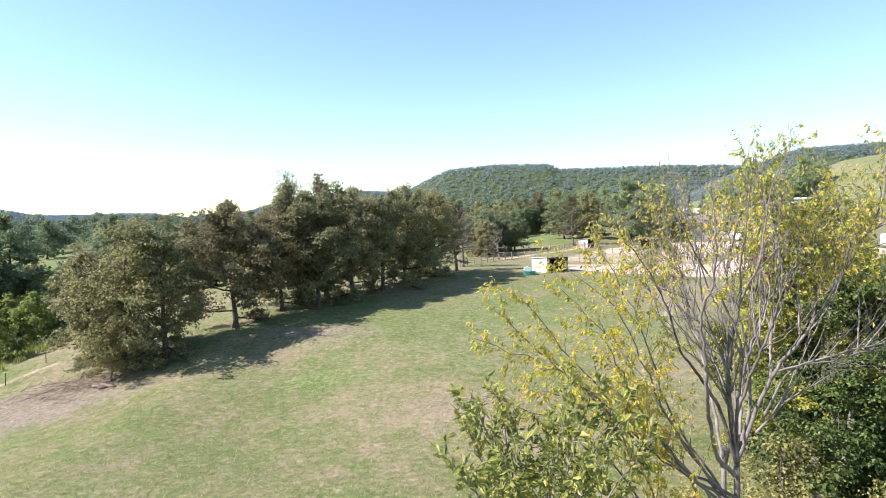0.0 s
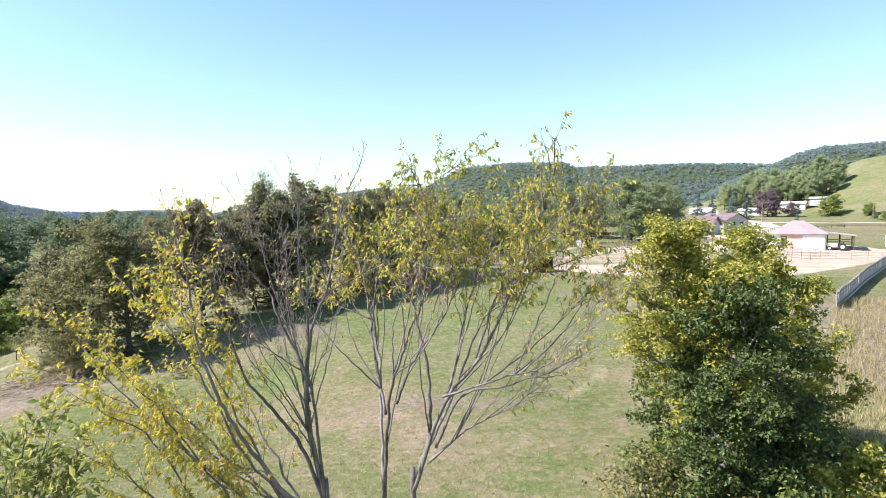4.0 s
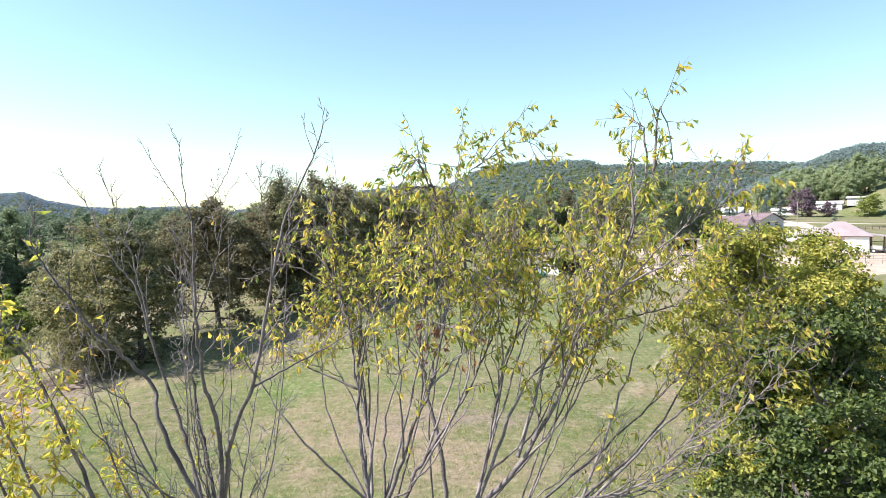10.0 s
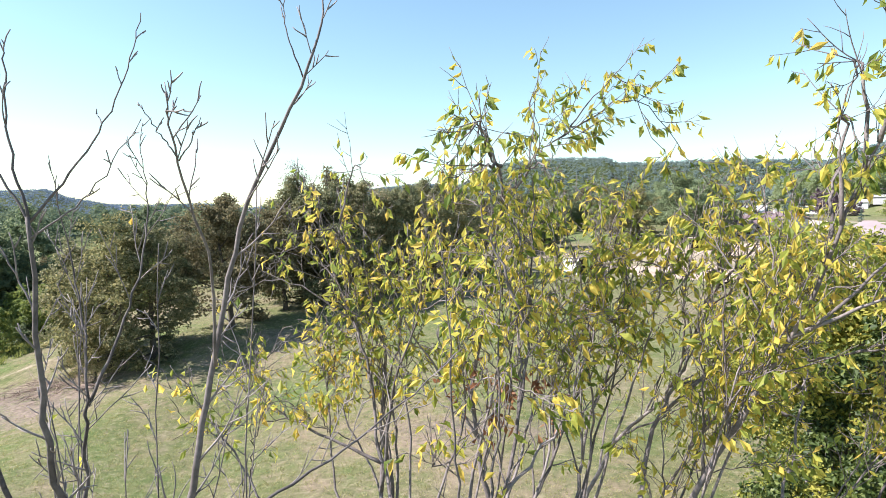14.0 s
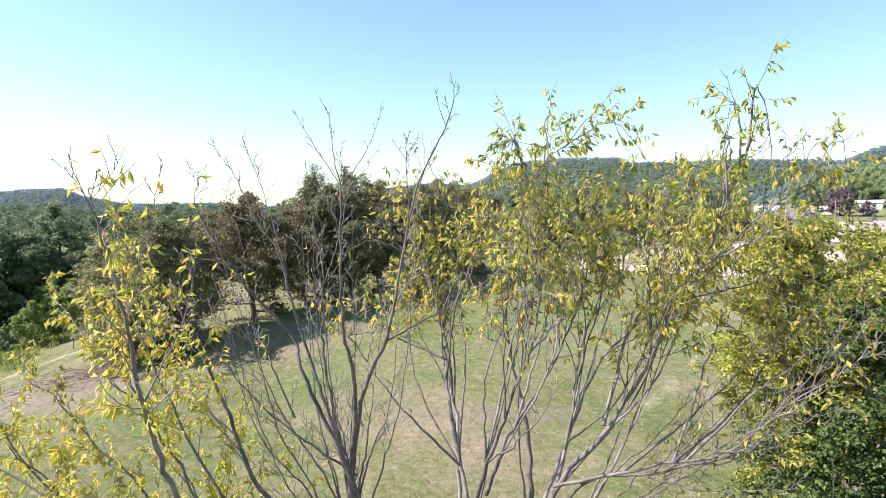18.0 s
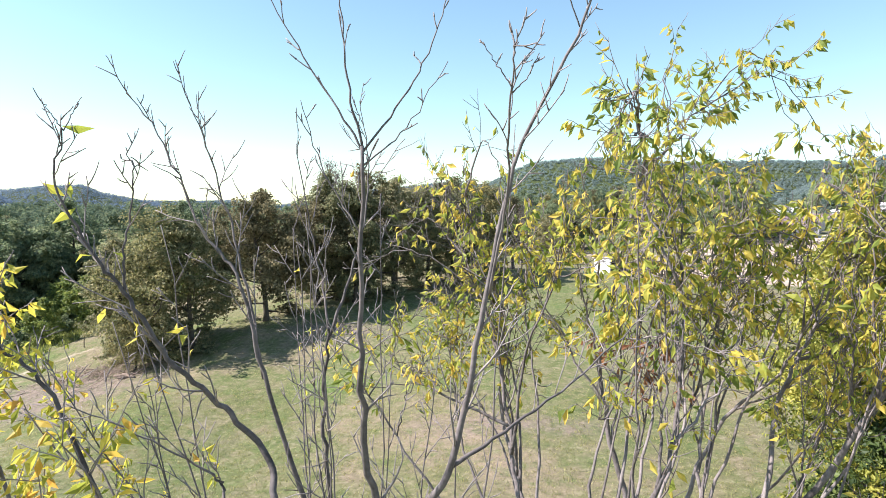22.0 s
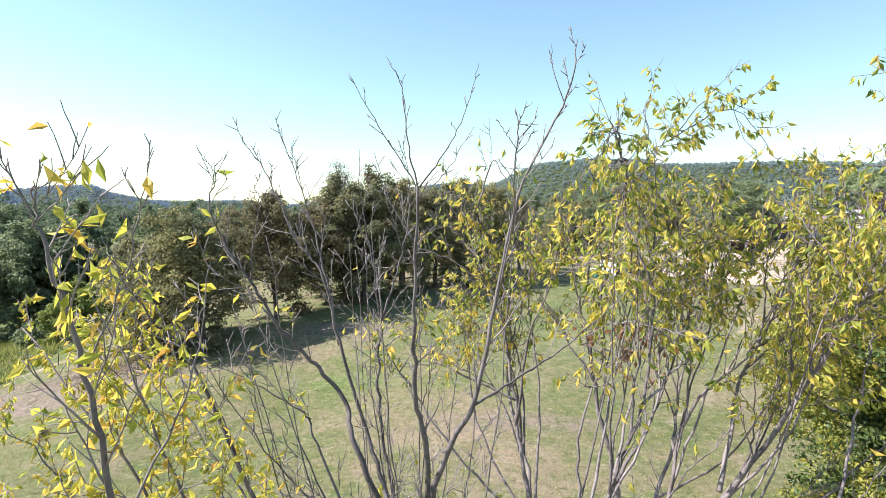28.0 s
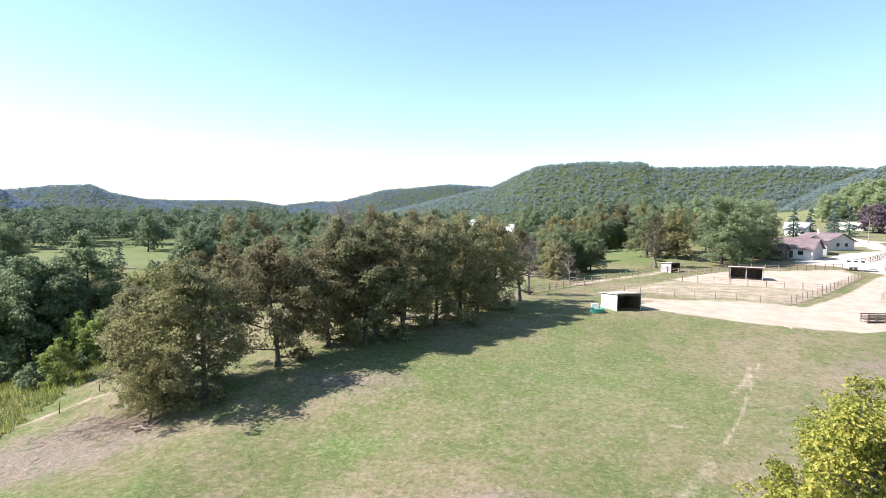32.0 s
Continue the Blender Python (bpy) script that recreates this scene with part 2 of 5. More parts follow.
# Canopy greens greyed towards blue: the air's haze is mixed into the colour.
M_HILL_HAZE = foliage("hazed_hill_canopy", [(0.05, (0.18, 0.235, 0.245)), (0.5, (0.225, 0.28, 0.275)), (0.9, (0.255, 0.30, 0.275)), (1.0, (0.285, 0.305, 0.265))], 0.54, 0.9, spec=0.0)
M_GREYED = foliage("greyed_leaves", [(0.05, (0.15, 0.13, 0.115)), (0.95, (0.36, 0.31, 0.28))], 0.45, 0.7)
# Belt greens lightened so that the colour stands in for distance haze.
M_BELT_HAZE = foliage("hazed_belt_leaves", [(0.05, (0.20, 0.27, 0.14)), (0.5, (0.36, 0.42, 0.24)), (0.95, (0.52, 0.54, 0.33))], 0.6, 0.5)
# Bluer again for the farther bluffs, with more haze in the colour.
M_FAR_HILL_HAZE = foliage("hazed_bluff_canopy", [(0.05, (0.13, 0.18, 0.26)), (0.5, (0.165, 0.22, 0.30)), (1.0, (0.20, 0.245, 0.31))], 0.5, 0.9, spec=0.05)
M_FAR_WOODS = foliage("valley_woods", [(0.05, (0.08, 0.115, 0.085)), (0.5, (0.135, 0.175, 0.115)), (0.85, (0.20, 0.23, 0.13)), (1.0, (0.25, 0.22, 0.13))], 0.45, 0.7, spec=0.1)
M_BLADE = foliage("grass_blades", [(0.05, (0.20, 0.21, 0.07)), (0.5, (0.32, 0.30, 0.115)), (0.95, (0.48, 0.41, 0.20))], 0.4, 0.6)
M_STRAW = foliage("dry_grass_blades", [(0.05, (0.24, 0.19, 0.09)), (0.95, (0.50, 0.41, 0.24))], 0.3, 0.6)
M_WHITE_METAL = surface("white_steel_siding", (0.66, 0.66, 0.65), (0.82, 0.82, 0.81), 0.6, 0.45, 0.0, 0.1, 0.004)
M_ROOF_STEEL = surface("pale_steel_roof", (0.54, 0.43, 0.39), (0.76, 0.66, 0.61), 0.5, 0.5, 0.0, 0.1, 0.004)
M_DARK_WOOD = surface("dark_weathered_wood", (0.035, 0.026, 0.021), (0.12, 0.09, 0.07), 1.2, 0.9)
M_POST = surface("fence_wood", (0.17, 0.12, 0.095), (0.36, 0.28, 0.23), 2.0, 0.9)
M_RAIL = surface("rail_wood", (0.15, 0.10, 0.08), (0.31, 0.235, 0.195), 1.4, 0.9)
M_GREY_BOARD = surface("silvered_boards", (0.29, 0.275, 0.305), (0.44, 0.42, 0.455), 1.1, 0.8)
M_SHINGLE = surface("mauve_shingles", (0.105, 0.07, 0.078), (0.20, 0.145, 0.155), 0.7, 0.9, bump=0.5, depth=0.02)
M_WALL = surface("cream_siding", (0.56, 0.53, 0.50), (0.74, 0.71, 0.68), 0.5, 0.7)
M_GREY_WALL = surface("grey_siding", (0.30, 0.28, 0.30), (0.44, 0.42, 0.43), 0.5, 0.7)
M_PINK = surface("faded_red_barn", (0.46, 0.26, 0.23), (0.64, 0.43, 0.39), 0.5, 0.7)
M_PALE_ROOF = surface("pale_pink_barn_roof", (0.27, 0.205, 0.205), (0.40, 0.32, 0.325), 0.35, 0.5, 0.2)
M_DOOR = surface("white_paint", (0.58, 0.57, 0.55), (0.72, 0.71, 0.69), 0.8, 0.5)
M_GREEN_TUB = surface("green_plastic", (0.02, 0.16, 0.12), (0.05, 0.26, 0.20), 1.5, 0.5)
M_RUBBER = surface("black_rubber", (0.012, 0.012, 0.012), (0.04, 0.038, 0.036), 4.0, 0.85)
M_RED_PAINT = surface("tractor_paint", (0.50, 0.46, 0.44), (0.68, 0.64, 0.62), 2.0, 0.4)
M_STEEL = surface("galvanised_pipe", (0.20, 0.17, 0.16), (0.36, 0.32, 0.30), 3.0, 0.5, 0.6)
M_BRUSH = surface("dead_brush", (0.16, 0.11, 0.09), (0.36, 0.27, 0.22), 2.0, 0.9)
M_BRICK_RED = surface("chimney_stucco", (0.55, 0.50, 0.47), (0.72, 0.68, 0.65), 2.0, 0.9)


def pane_material():
    m, nt, p = nodes_of("window_glass")
    p.inputs["Base Color"].default_value = (0.03, 0.035, 0.04, 1)
    p.inputs["Roughness"].default_value = 0.06
    return m


M_PANE = pane_material()


# ---- terrain ----
def smooth(a, b, v):
    u = np.clip((v - a) / (b - a), 0, 1)
    return u * u * (3 - 2 * u)


# skyline ridges: how far, how wide, and (azimuth, elevation of the crest) in degrees
RIDGES = [
    (1400, 420, [(-14, 0.2), (-7.7, 1.9), (-3.3, 3.0), (-0.7, 4.3), (0.6, 4.8), (5.1, 5.1), (10.1, 5.15), (11.3, 4.65), (17.6, 4.65), (22, 4.5), (28, 4.25), (34, 4.2), (50, 4.0), (70, 2)]),
    (2300, 600, [(-24, 0.1), (-18.5, 1.1), (-14.2, 2.35), (-11, 2.6), (-7.7, 3.0), (-4, 2.9), (4, 2.0)]),
    (3700, 700, [(-60, 0.8), (-37.7, 1.0), (-33, 0.9), (-28.7, 1.05), (-26.2, 1.0), (-23.7, 0.65), (-20.6, 1.1), (-16, 1.1), (-8, 0.8)]),
    (1900, 500, [(-75, 1.4), (-54, 1.6), (-47.4, 1.0), (-44.6, 1.5), (-41.7, 1.95), (-39.1, 2.05), (-37.7, 1.4), (-35.1, 0.9), (-30, 0.1)]),
    (1250, 320, [(-90, 3), (-60, 3), (-47.4, 2.1), (-45.3, 1.6), (-43.9, 0.6), (-40, 0.0)]),
    (1200, 380, [(20, 0.3), (22.5, 1.9), (24.6, 3.0), (27.5, 4.2), (29.5, 5.1), (31.2, 5.5), (34, 5.5), (45, 5.2), (70, 4), (90, 2)]),
]
# open hayfields that climb towards the right-hand hill
FIELDS = [(520, 210, [(17, 0.2), (21.5, 1.0), (24.7, 2.0), (27, 2.2), (29, 2.5), (31, 3.2), (34, 4.4), (40, 5.2), (60, 5), (80, 3)])]


def land(x, y):
    """Height of the bare ground at x, y (arrays), and how far it belongs to the wooded hills."""
    x, y = np.asarray(x, float), np.asarray(y, float)
    f = np.interp(y, [-60, 30, 45, 65, 85, 95, 130, 170, 230, 300, 420], [-5, -5, -4.7, -3, -1.2, -0.6, 0.4, 2.3, 4.6, 7, 13])
    f = np.where(y > 95, -0.6 + (f + 0.6) * smooth(-10, 45, x), f)
    f = f - 0.15 * np.clip(-22 - x, 0, 40) * smooth(500, 150, y)
    f = f - 1.2 * smooth(62, 54, y) * smooth(4, -16, x) * smooth(20, 40, y)
    r, az = np.hypot(x, y), np.degrees(np.arctan2(x, y))
    f = np.where(r > 350, f + (np.minimum(f, 4) - f) * smooth(350, 700, r) * smooth(25, 5, az), f)
    best = np.zeros_like(f)
    top_field = np.zeros_like(f)
    for far, width, crest in RIDGES + FIELDS:
        el = np.interp(az, [c[0] for c in crest], [c[1] for c in crest], left=0, right=0)
        top = far * np.tan(np.radians(el)) + 8
        u = (r - far) / width
        shape = np.where(u < 0, smooth(-1, 0, u), 1 - 0.5 * smooth(0, 2.5, u))
        lift = top * shape * (el > 0.02)
        best = np.maximum(best, lift)
        if far < 600:
            top_field = lift
    wobble = np.sin(x * 0.011 + y * 0.007) * np.sin(y * 0.013 - x * 0.004) * 5 * smooth(500, 1000, r)
    rise = np.maximum(best - np.maximum(f, 0), 0)
    return f + rise + wobble * 0.5 * (rise > 1) + 0.12 * np.sin(x * 0.21) * np.sin(y * 0.17 + 1) * smooth(200, 60, r), np.maximum(smooth(6, 22, best - np.maximum(np.maximum(f, 0), top_field)), smooth(330, 430, r) * smooth(19, 15, az))


def height(x, y):
    return float(land(np.array([x]), np.array([y]))[0][0])


def spot(x, y, z=0.0):
    return Vector((x, y, height(x, y) + z))


def inside(px, py, poly):
    """Signed distance to a polygon (positive within), for arrays."""
    d, odd = np.full(px.shape, 1e9), np.zeros(px.shape, bool)
    for (ax, ay), (bx, by) in zip(poly, poly[1:] + poly[:1]):
        ex, ey = bx - ax, by - ay
        t = np.clip(((px - ax) * ex + (py - ay) * ey) / (ex * ex + ey * ey + 1e-9), 0, 1)
        d = np.minimum(d, np.hypot(px - ax - t * ex, py - ay - t * ey))
        odd ^= ((ay > py) != (by > py)) & (px < ex * (py - ay) / (by - ay + 1e-12) + ax)
    return np.where(odd, d, -d)


def along(px, py, line, half):
    """1 on a line of that half width, fading to 0 just past it."""
    d = np.full(px.shape, 1e9)
    for (ax, ay), (bx, by) in zip(line, line[1:]):
        ex, ey = bx - ax, by - ay
        t = np.clip(((px - ax) * ex + (py - ay) * ey) / (ex * ex + ey * ey), 0, 1)
        d = np.minimum(d, np.hypot(px - ax - t * ex, py - ay - t * ey))
    return np.clip(1.2 - d / half * 0.7, 0, 1)


PADDOCK = [(18, 117), (28, 112), (38, 109), (46, 106), (58, 121), (77, 148), (79, 160), (60, 154), (53, 153), (36, 139)]
CORRAL = [(32, 133.5), (43.5, 130.8), (49.5, 128.4), (58, 124.8), (76, 148), (78, 159), (61, 152.5), (53, 153.5), (38, 140.5)]
YARD = [(19, 99), (24, 106), (38, 107.5), (46, 104), (58, 118), (80, 148), (96, 160), (100, 128), (75, 104), (58, 92), (46, 87), (33, 91), (26, 94)]
DRIVE = [(84, 150), (80, 164), (72, 168), (74, 178), (86, 186), (100, 204), (130, 225), (135, 215), (110, 190), (100, 165), (96, 152)]


def build_ground():
    az = np.radians(np.concatenate([np.linspace(-62, 62, 460), np.linspace(62, 298, 90)[1:-1]]))
    r = np.concatenate([[0.0], np.geomspace(2.0, 4700, 330)])
    a, rr = np.meshgrid(az, r[1:], indexing="ij")
    x, y = rr * np.sin(a), rr * np.cos(a)
    z, wood = land(x, y)
    x, y, z, wood = (np.concatenate([[v], q.ravel()]) for v, q in ((0, x), (0, y), (height(0, 0), z), (0, wood)))
    na, nr = len(az), len(r) - 1
    i, j = np.meshgrid(np.arange(na), np.arange(nr - 1), indexing="ij")
    k = (i + 1) % na
    quads = np.stack([1 + i * nr + j, 1 + i * nr + j + 1, 1 + k * nr + j + 1, 1 + k * nr + j], -1).reshape(-1, 4)
    fan = [(0, 1 + n * nr, 1 + ((n + 1) % na) * nr) for n in range(na)]
    me = bpy.data.meshes.new("ground")
    me.from_pydata(np.stack([x, y, z], 1).tolist(), [], [q[::-1] for q in quads.tolist()] + [f[::-1] for f in fan])
    bare = np.maximum.reduce([
        np.clip(0.35 + inside(x, y, PADDOCK) / 3, 0, 0.5), np.clip(0.35 + inside(x, y, CORRAL) / 3, 0, 0.9), np.clip(0.4 + inside(x, y, YARD) / 2.5, 0, 1),
        along(x, y, [(38, 88), (34, 81.6), (29, 73.4), (24.5, 63.5), (21.8, 57.5), (18.6, 51.5)], 0.36) * 0.46, along(x, y, [(27.5, 72), (25.5, 67), (23, 63)], 0.6) * 0.5,
        along(x, y, [(13, 42), (17, 49)], 1.2) * 0.42, along(x, y, [(20, 108), (40, 105)], 2.5) * 0.7,
        np.clip(0.5 - np.hypot((x - 16.2) / 2.6, (y - 54.8) / 0.9) * 0.3, 0, 1), along(x, y, [(-70, 48), (-47, 54.5), (-40, 60), (-36, 75)], 0.7) * 0.5,
        along(x, y, [(12, 125), (33, 146)], 2.0) * 0.6])
    dry = np.maximum.reduce([
        np.clip(1.1 - np.hypot((x + 36) / 11, (y - 49) / 8), 0, 1), np.clip(0.85 - np.hypot((x + 13) / 11, (y - 61) / 4.5), 0, 1),
        np.clip(0.7 - np.hypot((x - 4) / 14, (y - 41) / 4), 0, 1), np.clip(0.65 - np.hypot((x + 8) / 16, (y - 88) / 8), 0, 1),
        smooth(30, 42, x) * smooth(85, 70, y) * smooth(36, 46, y) * 0.55, np.zeros_like(x)])
    lush = np.maximum.reduce([
        np.clip(0.95 - np.hypot((x + 10) / 8, (y - 49) / 4.5), 0, 1), np.clip(0.8 - np.hypot((x - 12) / 10, (y - 64) / 6), 0, 1),
        np.clip(0.75 - np.hypot((x + 6) / 9, (y - 62) / 5), 0, 1), smooth(-45, -60, x) * 0.7 * (y < 140), 0.75 * smooth(150, 175, y) * (np.abs(x - 22) < 16),
        0.6 * smooth(160, 200, y) * smooth(-60, -100, x), 0.4 * smooth(200, 240, y) * smooth(60, 110, x), np.clip(0.62 - np.hypot((x - 6) / 34, (y - 66) / 26) * 0.45, 0, 1)])
    gravel = np.maximum(np.clip(0.5 + inside(x, y, DRIVE) / 2.5, 0, 1), along(x, y, [(120, 222), (136, 262), (175, 249), (260, 225)], 3.5))
    gravel = np.maximum(gravel, along(x, y, [(118, 235), (136, 262), (142, 300)], 3.0))
    for name, v in (("bare", bare), ("dry", dry), ("lush", lush), ("gravel", gravel), ("forest", wood)):
        me.attributes.new(name, "FLOAT", "POINT").data.foreach_set("value", v.astype(np.float32))
    me.materials.append(M_GROUND)
    me.shade_smooth()
    return tagged(new("ground", me), "rolling horse pasture with worn grass, bare dirt and wooded hills", "ground", kind="structure")


build_ground()


# ---- mesh helpers ----
class Soup:
    """Vertices and faces gathered from many small pieces into one mesh."""

    def __init__(self):
        self.v, self.f, self.n = [], [], 0

    def add(self, verts, faces):
        verts = np.asarray(verts, float).reshape(-1, 3)
        self.v.append(verts)
        self.f += [tuple(int(i) + self.n for i in f) for f in faces]
        self.n += len(verts)
        return self

    def box(self, c, size, m=None):
        x, y, z = (s / 2 for s in size)
        v = np.array([(a * x, b * y, d * z) for a in (-1, 1) for b in (-1, 1) for d in (-1, 1)]) + np.array(c)
        if m is not None:
            v = np.array([m @ Vector(p) for p in v])
        return self.add(v, [(0, 1, 3, 2), (4, 6, 7, 5), (0, 4, 5, 1), (2, 3, 7, 6), (0, 2, 6, 4), (1, 5, 7, 3)])

    def tube(self, pts, radii, sides=6):
        pts = [Vector(p) for p in pts]
        rings, ref = [], Vector((0.31, 0.77, 0.2)).normalized()
        for i, p in enumerate(pts):
            d = (pts[min(i + 1, len(pts) - 1)] - pts[max(i - 1, 0)]).normalized()
            u = d.cross(ref)
            if u.length < 0.1:
                u = d.cross(Vector((1, 0, 0)))
            u.normalize()
            w = d.cross(u)
            for s in range(sides):
                t = 2 * math.pi * s / sides
                rings.append(p + (u * math.cos(t) + w * math.sin(t)) * radii[i])
        faces = []
        for i in range(len(pts) - 1):
            for s in range(sides):
                a, b = i * sides + s, i * sides + (s + 1) % sides
                faces.append((a, b, b + sides, a + sides))
        faces.append(tuple(range(sides))[::-1])
        faces.append(tuple((len(pts) - 1) * sides + s for s in range(sides)))
        return self.add(rings, faces)

    def mesh(self, name, mat, soft=False):
        me = bpy.data.meshes.new(name)
        if self.v:
            me.from_pydata(np.concatenate(self.v).tolist(), [], self.f)
        me.materials.append(mat)
        if soft:
            me.shade_smooth()
        me.update()
        return me


def part(name, soup, mat, parent, label="", soft=False):
    ob = new(name, soup.mesh(name, mat, soft) if isinstance(soup, Soup) else soup)
    ob.parent = parent
    return tagged(ob, label)


def thing(name, at, label, category, group="", turn=0.0, kind=""):
    ob = new(name)
    ob.empty_display_size = 0.3
    ob.matrix_basis = pose(*at, 0, 0, turn)
    return tagged(ob, label, category, group, kind)


def leaf_mesh(name, mat, sites, ways, sizes, rng, droop=0.5, wide=0.38, fold=0.25):
    """Pointed, folded leaves: one at each site, hanging from it along its way."""
    n = len(sites)
    sites, ways = np.asarray(sites, float).reshape(-1, 3), np.asarray(ways, float).reshape(-1, 3)
    d = ways + rng.normal(0, 0.45, (n, 3))
    d[:, 2] -= droop
    d /= np.linalg.norm(d, axis=1, keepdims=True)
    side = np.cross(d, rng.normal(0, 1, (n, 3)))
    side /= np.linalg.norm(side, axis=1, keepdims=True) + 1e-9
    up = np.cross(side, d)
    s = np.asarray(sizes, float).reshape(-1, 1) * np.ones((n, 1))
    curl = rng.uniform(-0.1, 0.25, (n, 1))
    mid = sites + d * s * 0.5 + up * s * curl
    v = np.stack([sites, mid + side * s * wide * 0.5 + up * s * fold * 0.4, mid, mid - side * s * wide * 0.5 + up * s * fold * 0.4, sites + d * s], 1).reshape(-1, 3)
    base = np.arange(n)[:, None] * 5
    f = np.concatenate([base + [0, 1, 2], base + [1, 4, 2], base + [0, 2, 3], base + [2, 4, 3]], 1).reshape(-1, 3)
    me = bpy.data.meshes.new(name)
    me.from_pydata(v.tolist(), [], f.tolist())
    me.materials.append(mat)
    return me


def clump_mesh(name, mat, sites, sizes, rng, flat=1.0, facing=None):
    """Ragged leaf sprays for crowns: one small kinked four-sided piece at each site, turned towards its facing."""
    n = len(sites)
    s = np.asarray(sizes, float).reshape(-1, 1) * np.ones((n, 1))
    if facing is None:
        a = rng.normal(0, 1, (n, 3)) * (1, 1, flat)
        b = np.cross(a, rng.normal(0, 1, (n, 3)) * (flat, flat, 1))
    else:
        a = np.cross(facing, rng.normal(0, 1, (n, 3)))
        b = np.cross(facing, a)
    a /= np.linalg.norm(a, axis=1, keepdims=True) + 1e-9
    b /= np.linalg.norm(b, axis=1, keepdims=True) + 1e-9
    c = np.cross(a, b)
    j = rng.uniform(0.55, 1.15, (n, 4, 1))
    v = np.stack([sites + a * s * j[:, 0], sites + b * s * j[:, 1] * 0.7 + c * s * 0.25, sites - a * s * j[:, 2], sites - b * s * j[:, 3] * 0.7 + c * s * 0.25], 1).reshape(-1, 3)
    base = np.arange(n)[:, None] * 4
    f = np.concatenate([base + [0, 1, 2], base + [0, 2, 3]], 1).reshape(-1, 3)
    me = bpy.data.meshes.new(name)
    me.from_pydata(v.tolist(), [], f.tolist())
    me.materials.append(mat)
    return me


def bough(rng, start, way, length, r0, r1, steps=6, wander=0.12, rise=0.0):
    """A wandering, tapering line: its points and radii."""
    p, d, pts, rad = Vector(start), Vector(way).normalized(), [Vector(start)], [r0]
    for i in range(steps):
        d = (d + Vector(rng.normal(0, wander, 3)) + Vector((0, 0, rise))).normalized()
        p = p + d * (length / steps)
        pts.append(p.copy())
        rad.append(r0 + (r1 - r0) * (i + 1) / steps)
    return pts, rad


def aside(rng, d, angle):
    """A way that leaves d by that angle, turned at random about it."""
    d = Vector(d).normalized()
    u = d.orthogonal().normalized()
    w = d.cross(u)
    t = rng.uniform(0, 2 * math.pi)
    return (d * math.cos(angle) + (u * math.cos(t) + w * math.sin(t)) * math.sin(angle)).normalized()


# ---- crowned trees for the row, the woods and the yards ----
def crowned_tree(name, label, seed, tall, wide, leaf_mat, bark=M_BARK_DARK, pieces=7000, size=0.26, clear=0.16, limbs=11, shape=0.55, gaps=0.0, spread=0.5, fill=260, stout=1.0):
    """A deciduous tree: a tapered trunk, limbs and boughs, and leaf sprays gathered round the boughs' ends."""
    rng = np.random.default_rng(seed)
    ob = thing(name, (0, 0, 0), label, "tree")
    wood, ends = Soup(), []
    r = tall * 0.018
    pts, rad = bough(rng, (0, 0, -0.4), (0, 0, 1), tall * 0.8, r * 1.25, r * 0.2, 9, 0.05, 0.05)
    rad[0] = r * 1.9
    wood.tube(pts, rad, 8)
    for n in range(limbs):
        u = (n + 0.5) / limbs
        h = clear + (0.82 - clear) * u
        k = h / 0.8 * 9
        q = pts[int(k)].lerp(pts[min(int(k) + 1, 9)], k - int(k))
        az = n * 2.4 + rng.uniform(-0.4, 0.4)
        reach = wide * (math.sin(math.pi * min(1, (h - clear * 0.3) / (1.04 - clear * 0.3)) ** shape) * 0.9 + 0.15) * rng.uniform(0.75, 1.15)
        el = -0.05 + 1.1 * u + rng.uniform(-0.15, 0.15)
        way = Vector((math.cos(az) * math.cos(el), math.sin(az) * math.cos(el), math.sin(el)))
        lp, lr = bough(rng, q, way, reach, r * (0.5 - 0.3 * u) * min(stout, 1.3), r * 0.06 * stout, 6, 0.1, 0.06 * u - 0.02)
        wood.tube(lp, lr, 5)
        for m in range(7):
            t = 1.5 + m * 0.7 + rng.uniform(-0.3, 0.3)
            t = min(t, 5.9)
            b = lp[int(t)].lerp(lp[int(t) + 1], t - int(t))
            bp, br = bough(rng, b, aside(rng, lp[int(t) + 1] - lp[int(t)], rng.uniform(0.4, 1.0)), reach * rng.uniform(0.2, 0.42), r * 0.09 * stout, r * 0.025 * stout, 3, 0.15, 0.03)
            wood.tube(bp, br, 3)
            if rng.uniform() > gaps:
                ends += [bp[-1], bp[1].lerp(bp[2], rng.uniform())]
        ends.append(lp[-1])
        for _ in range(5):
            t = rng.uniform(2.5, 5.9)
            b = lp[int(t)].lerp(lp[int(t) + 1], t - int(t))
            way = Vector((rng.normal(0, 0.4), rng.normal(0, 0.4), 1)) + Vector(way) * 0.6
            tp, tr = bough(rng, b, way, reach * rng.uniform(0.25, 0.5), r * 0.05 * stout, r * 0.018 * stout, 4, 0.12, 0.05)
            wood.tube(tp, tr, 3)
            if rng.uniform() < 0.6:
                ends.append(tp[3])
    top = pts[-1]
    for _ in range(8):
        ends.append(top + Vector(rng.normal(0, 1, 3)) * wide * 0.13)
    lobes = []
    for n in range(26):
        v = Vector(rng.normal(0, 1, 3)).normalized() * rng.uniform(0.45, 0.9)
        lobes.append(Vector((v.x * wide, v.y * wide, tall * ((0.9 + clear) / 2 + v.z * (0.9 - clear) / 2))))
    for n in range(fill):
        v = Vector(rng.normal(0, 1, 3)).normalized() * rng.uniform() ** 0.4
        ends.append(lobes[n % 26] + v * wide * 0.25)
    ends = np.array([tuple(e) for e in ends])
    weight = rng.uniform(0.3, 1.3, len(ends))
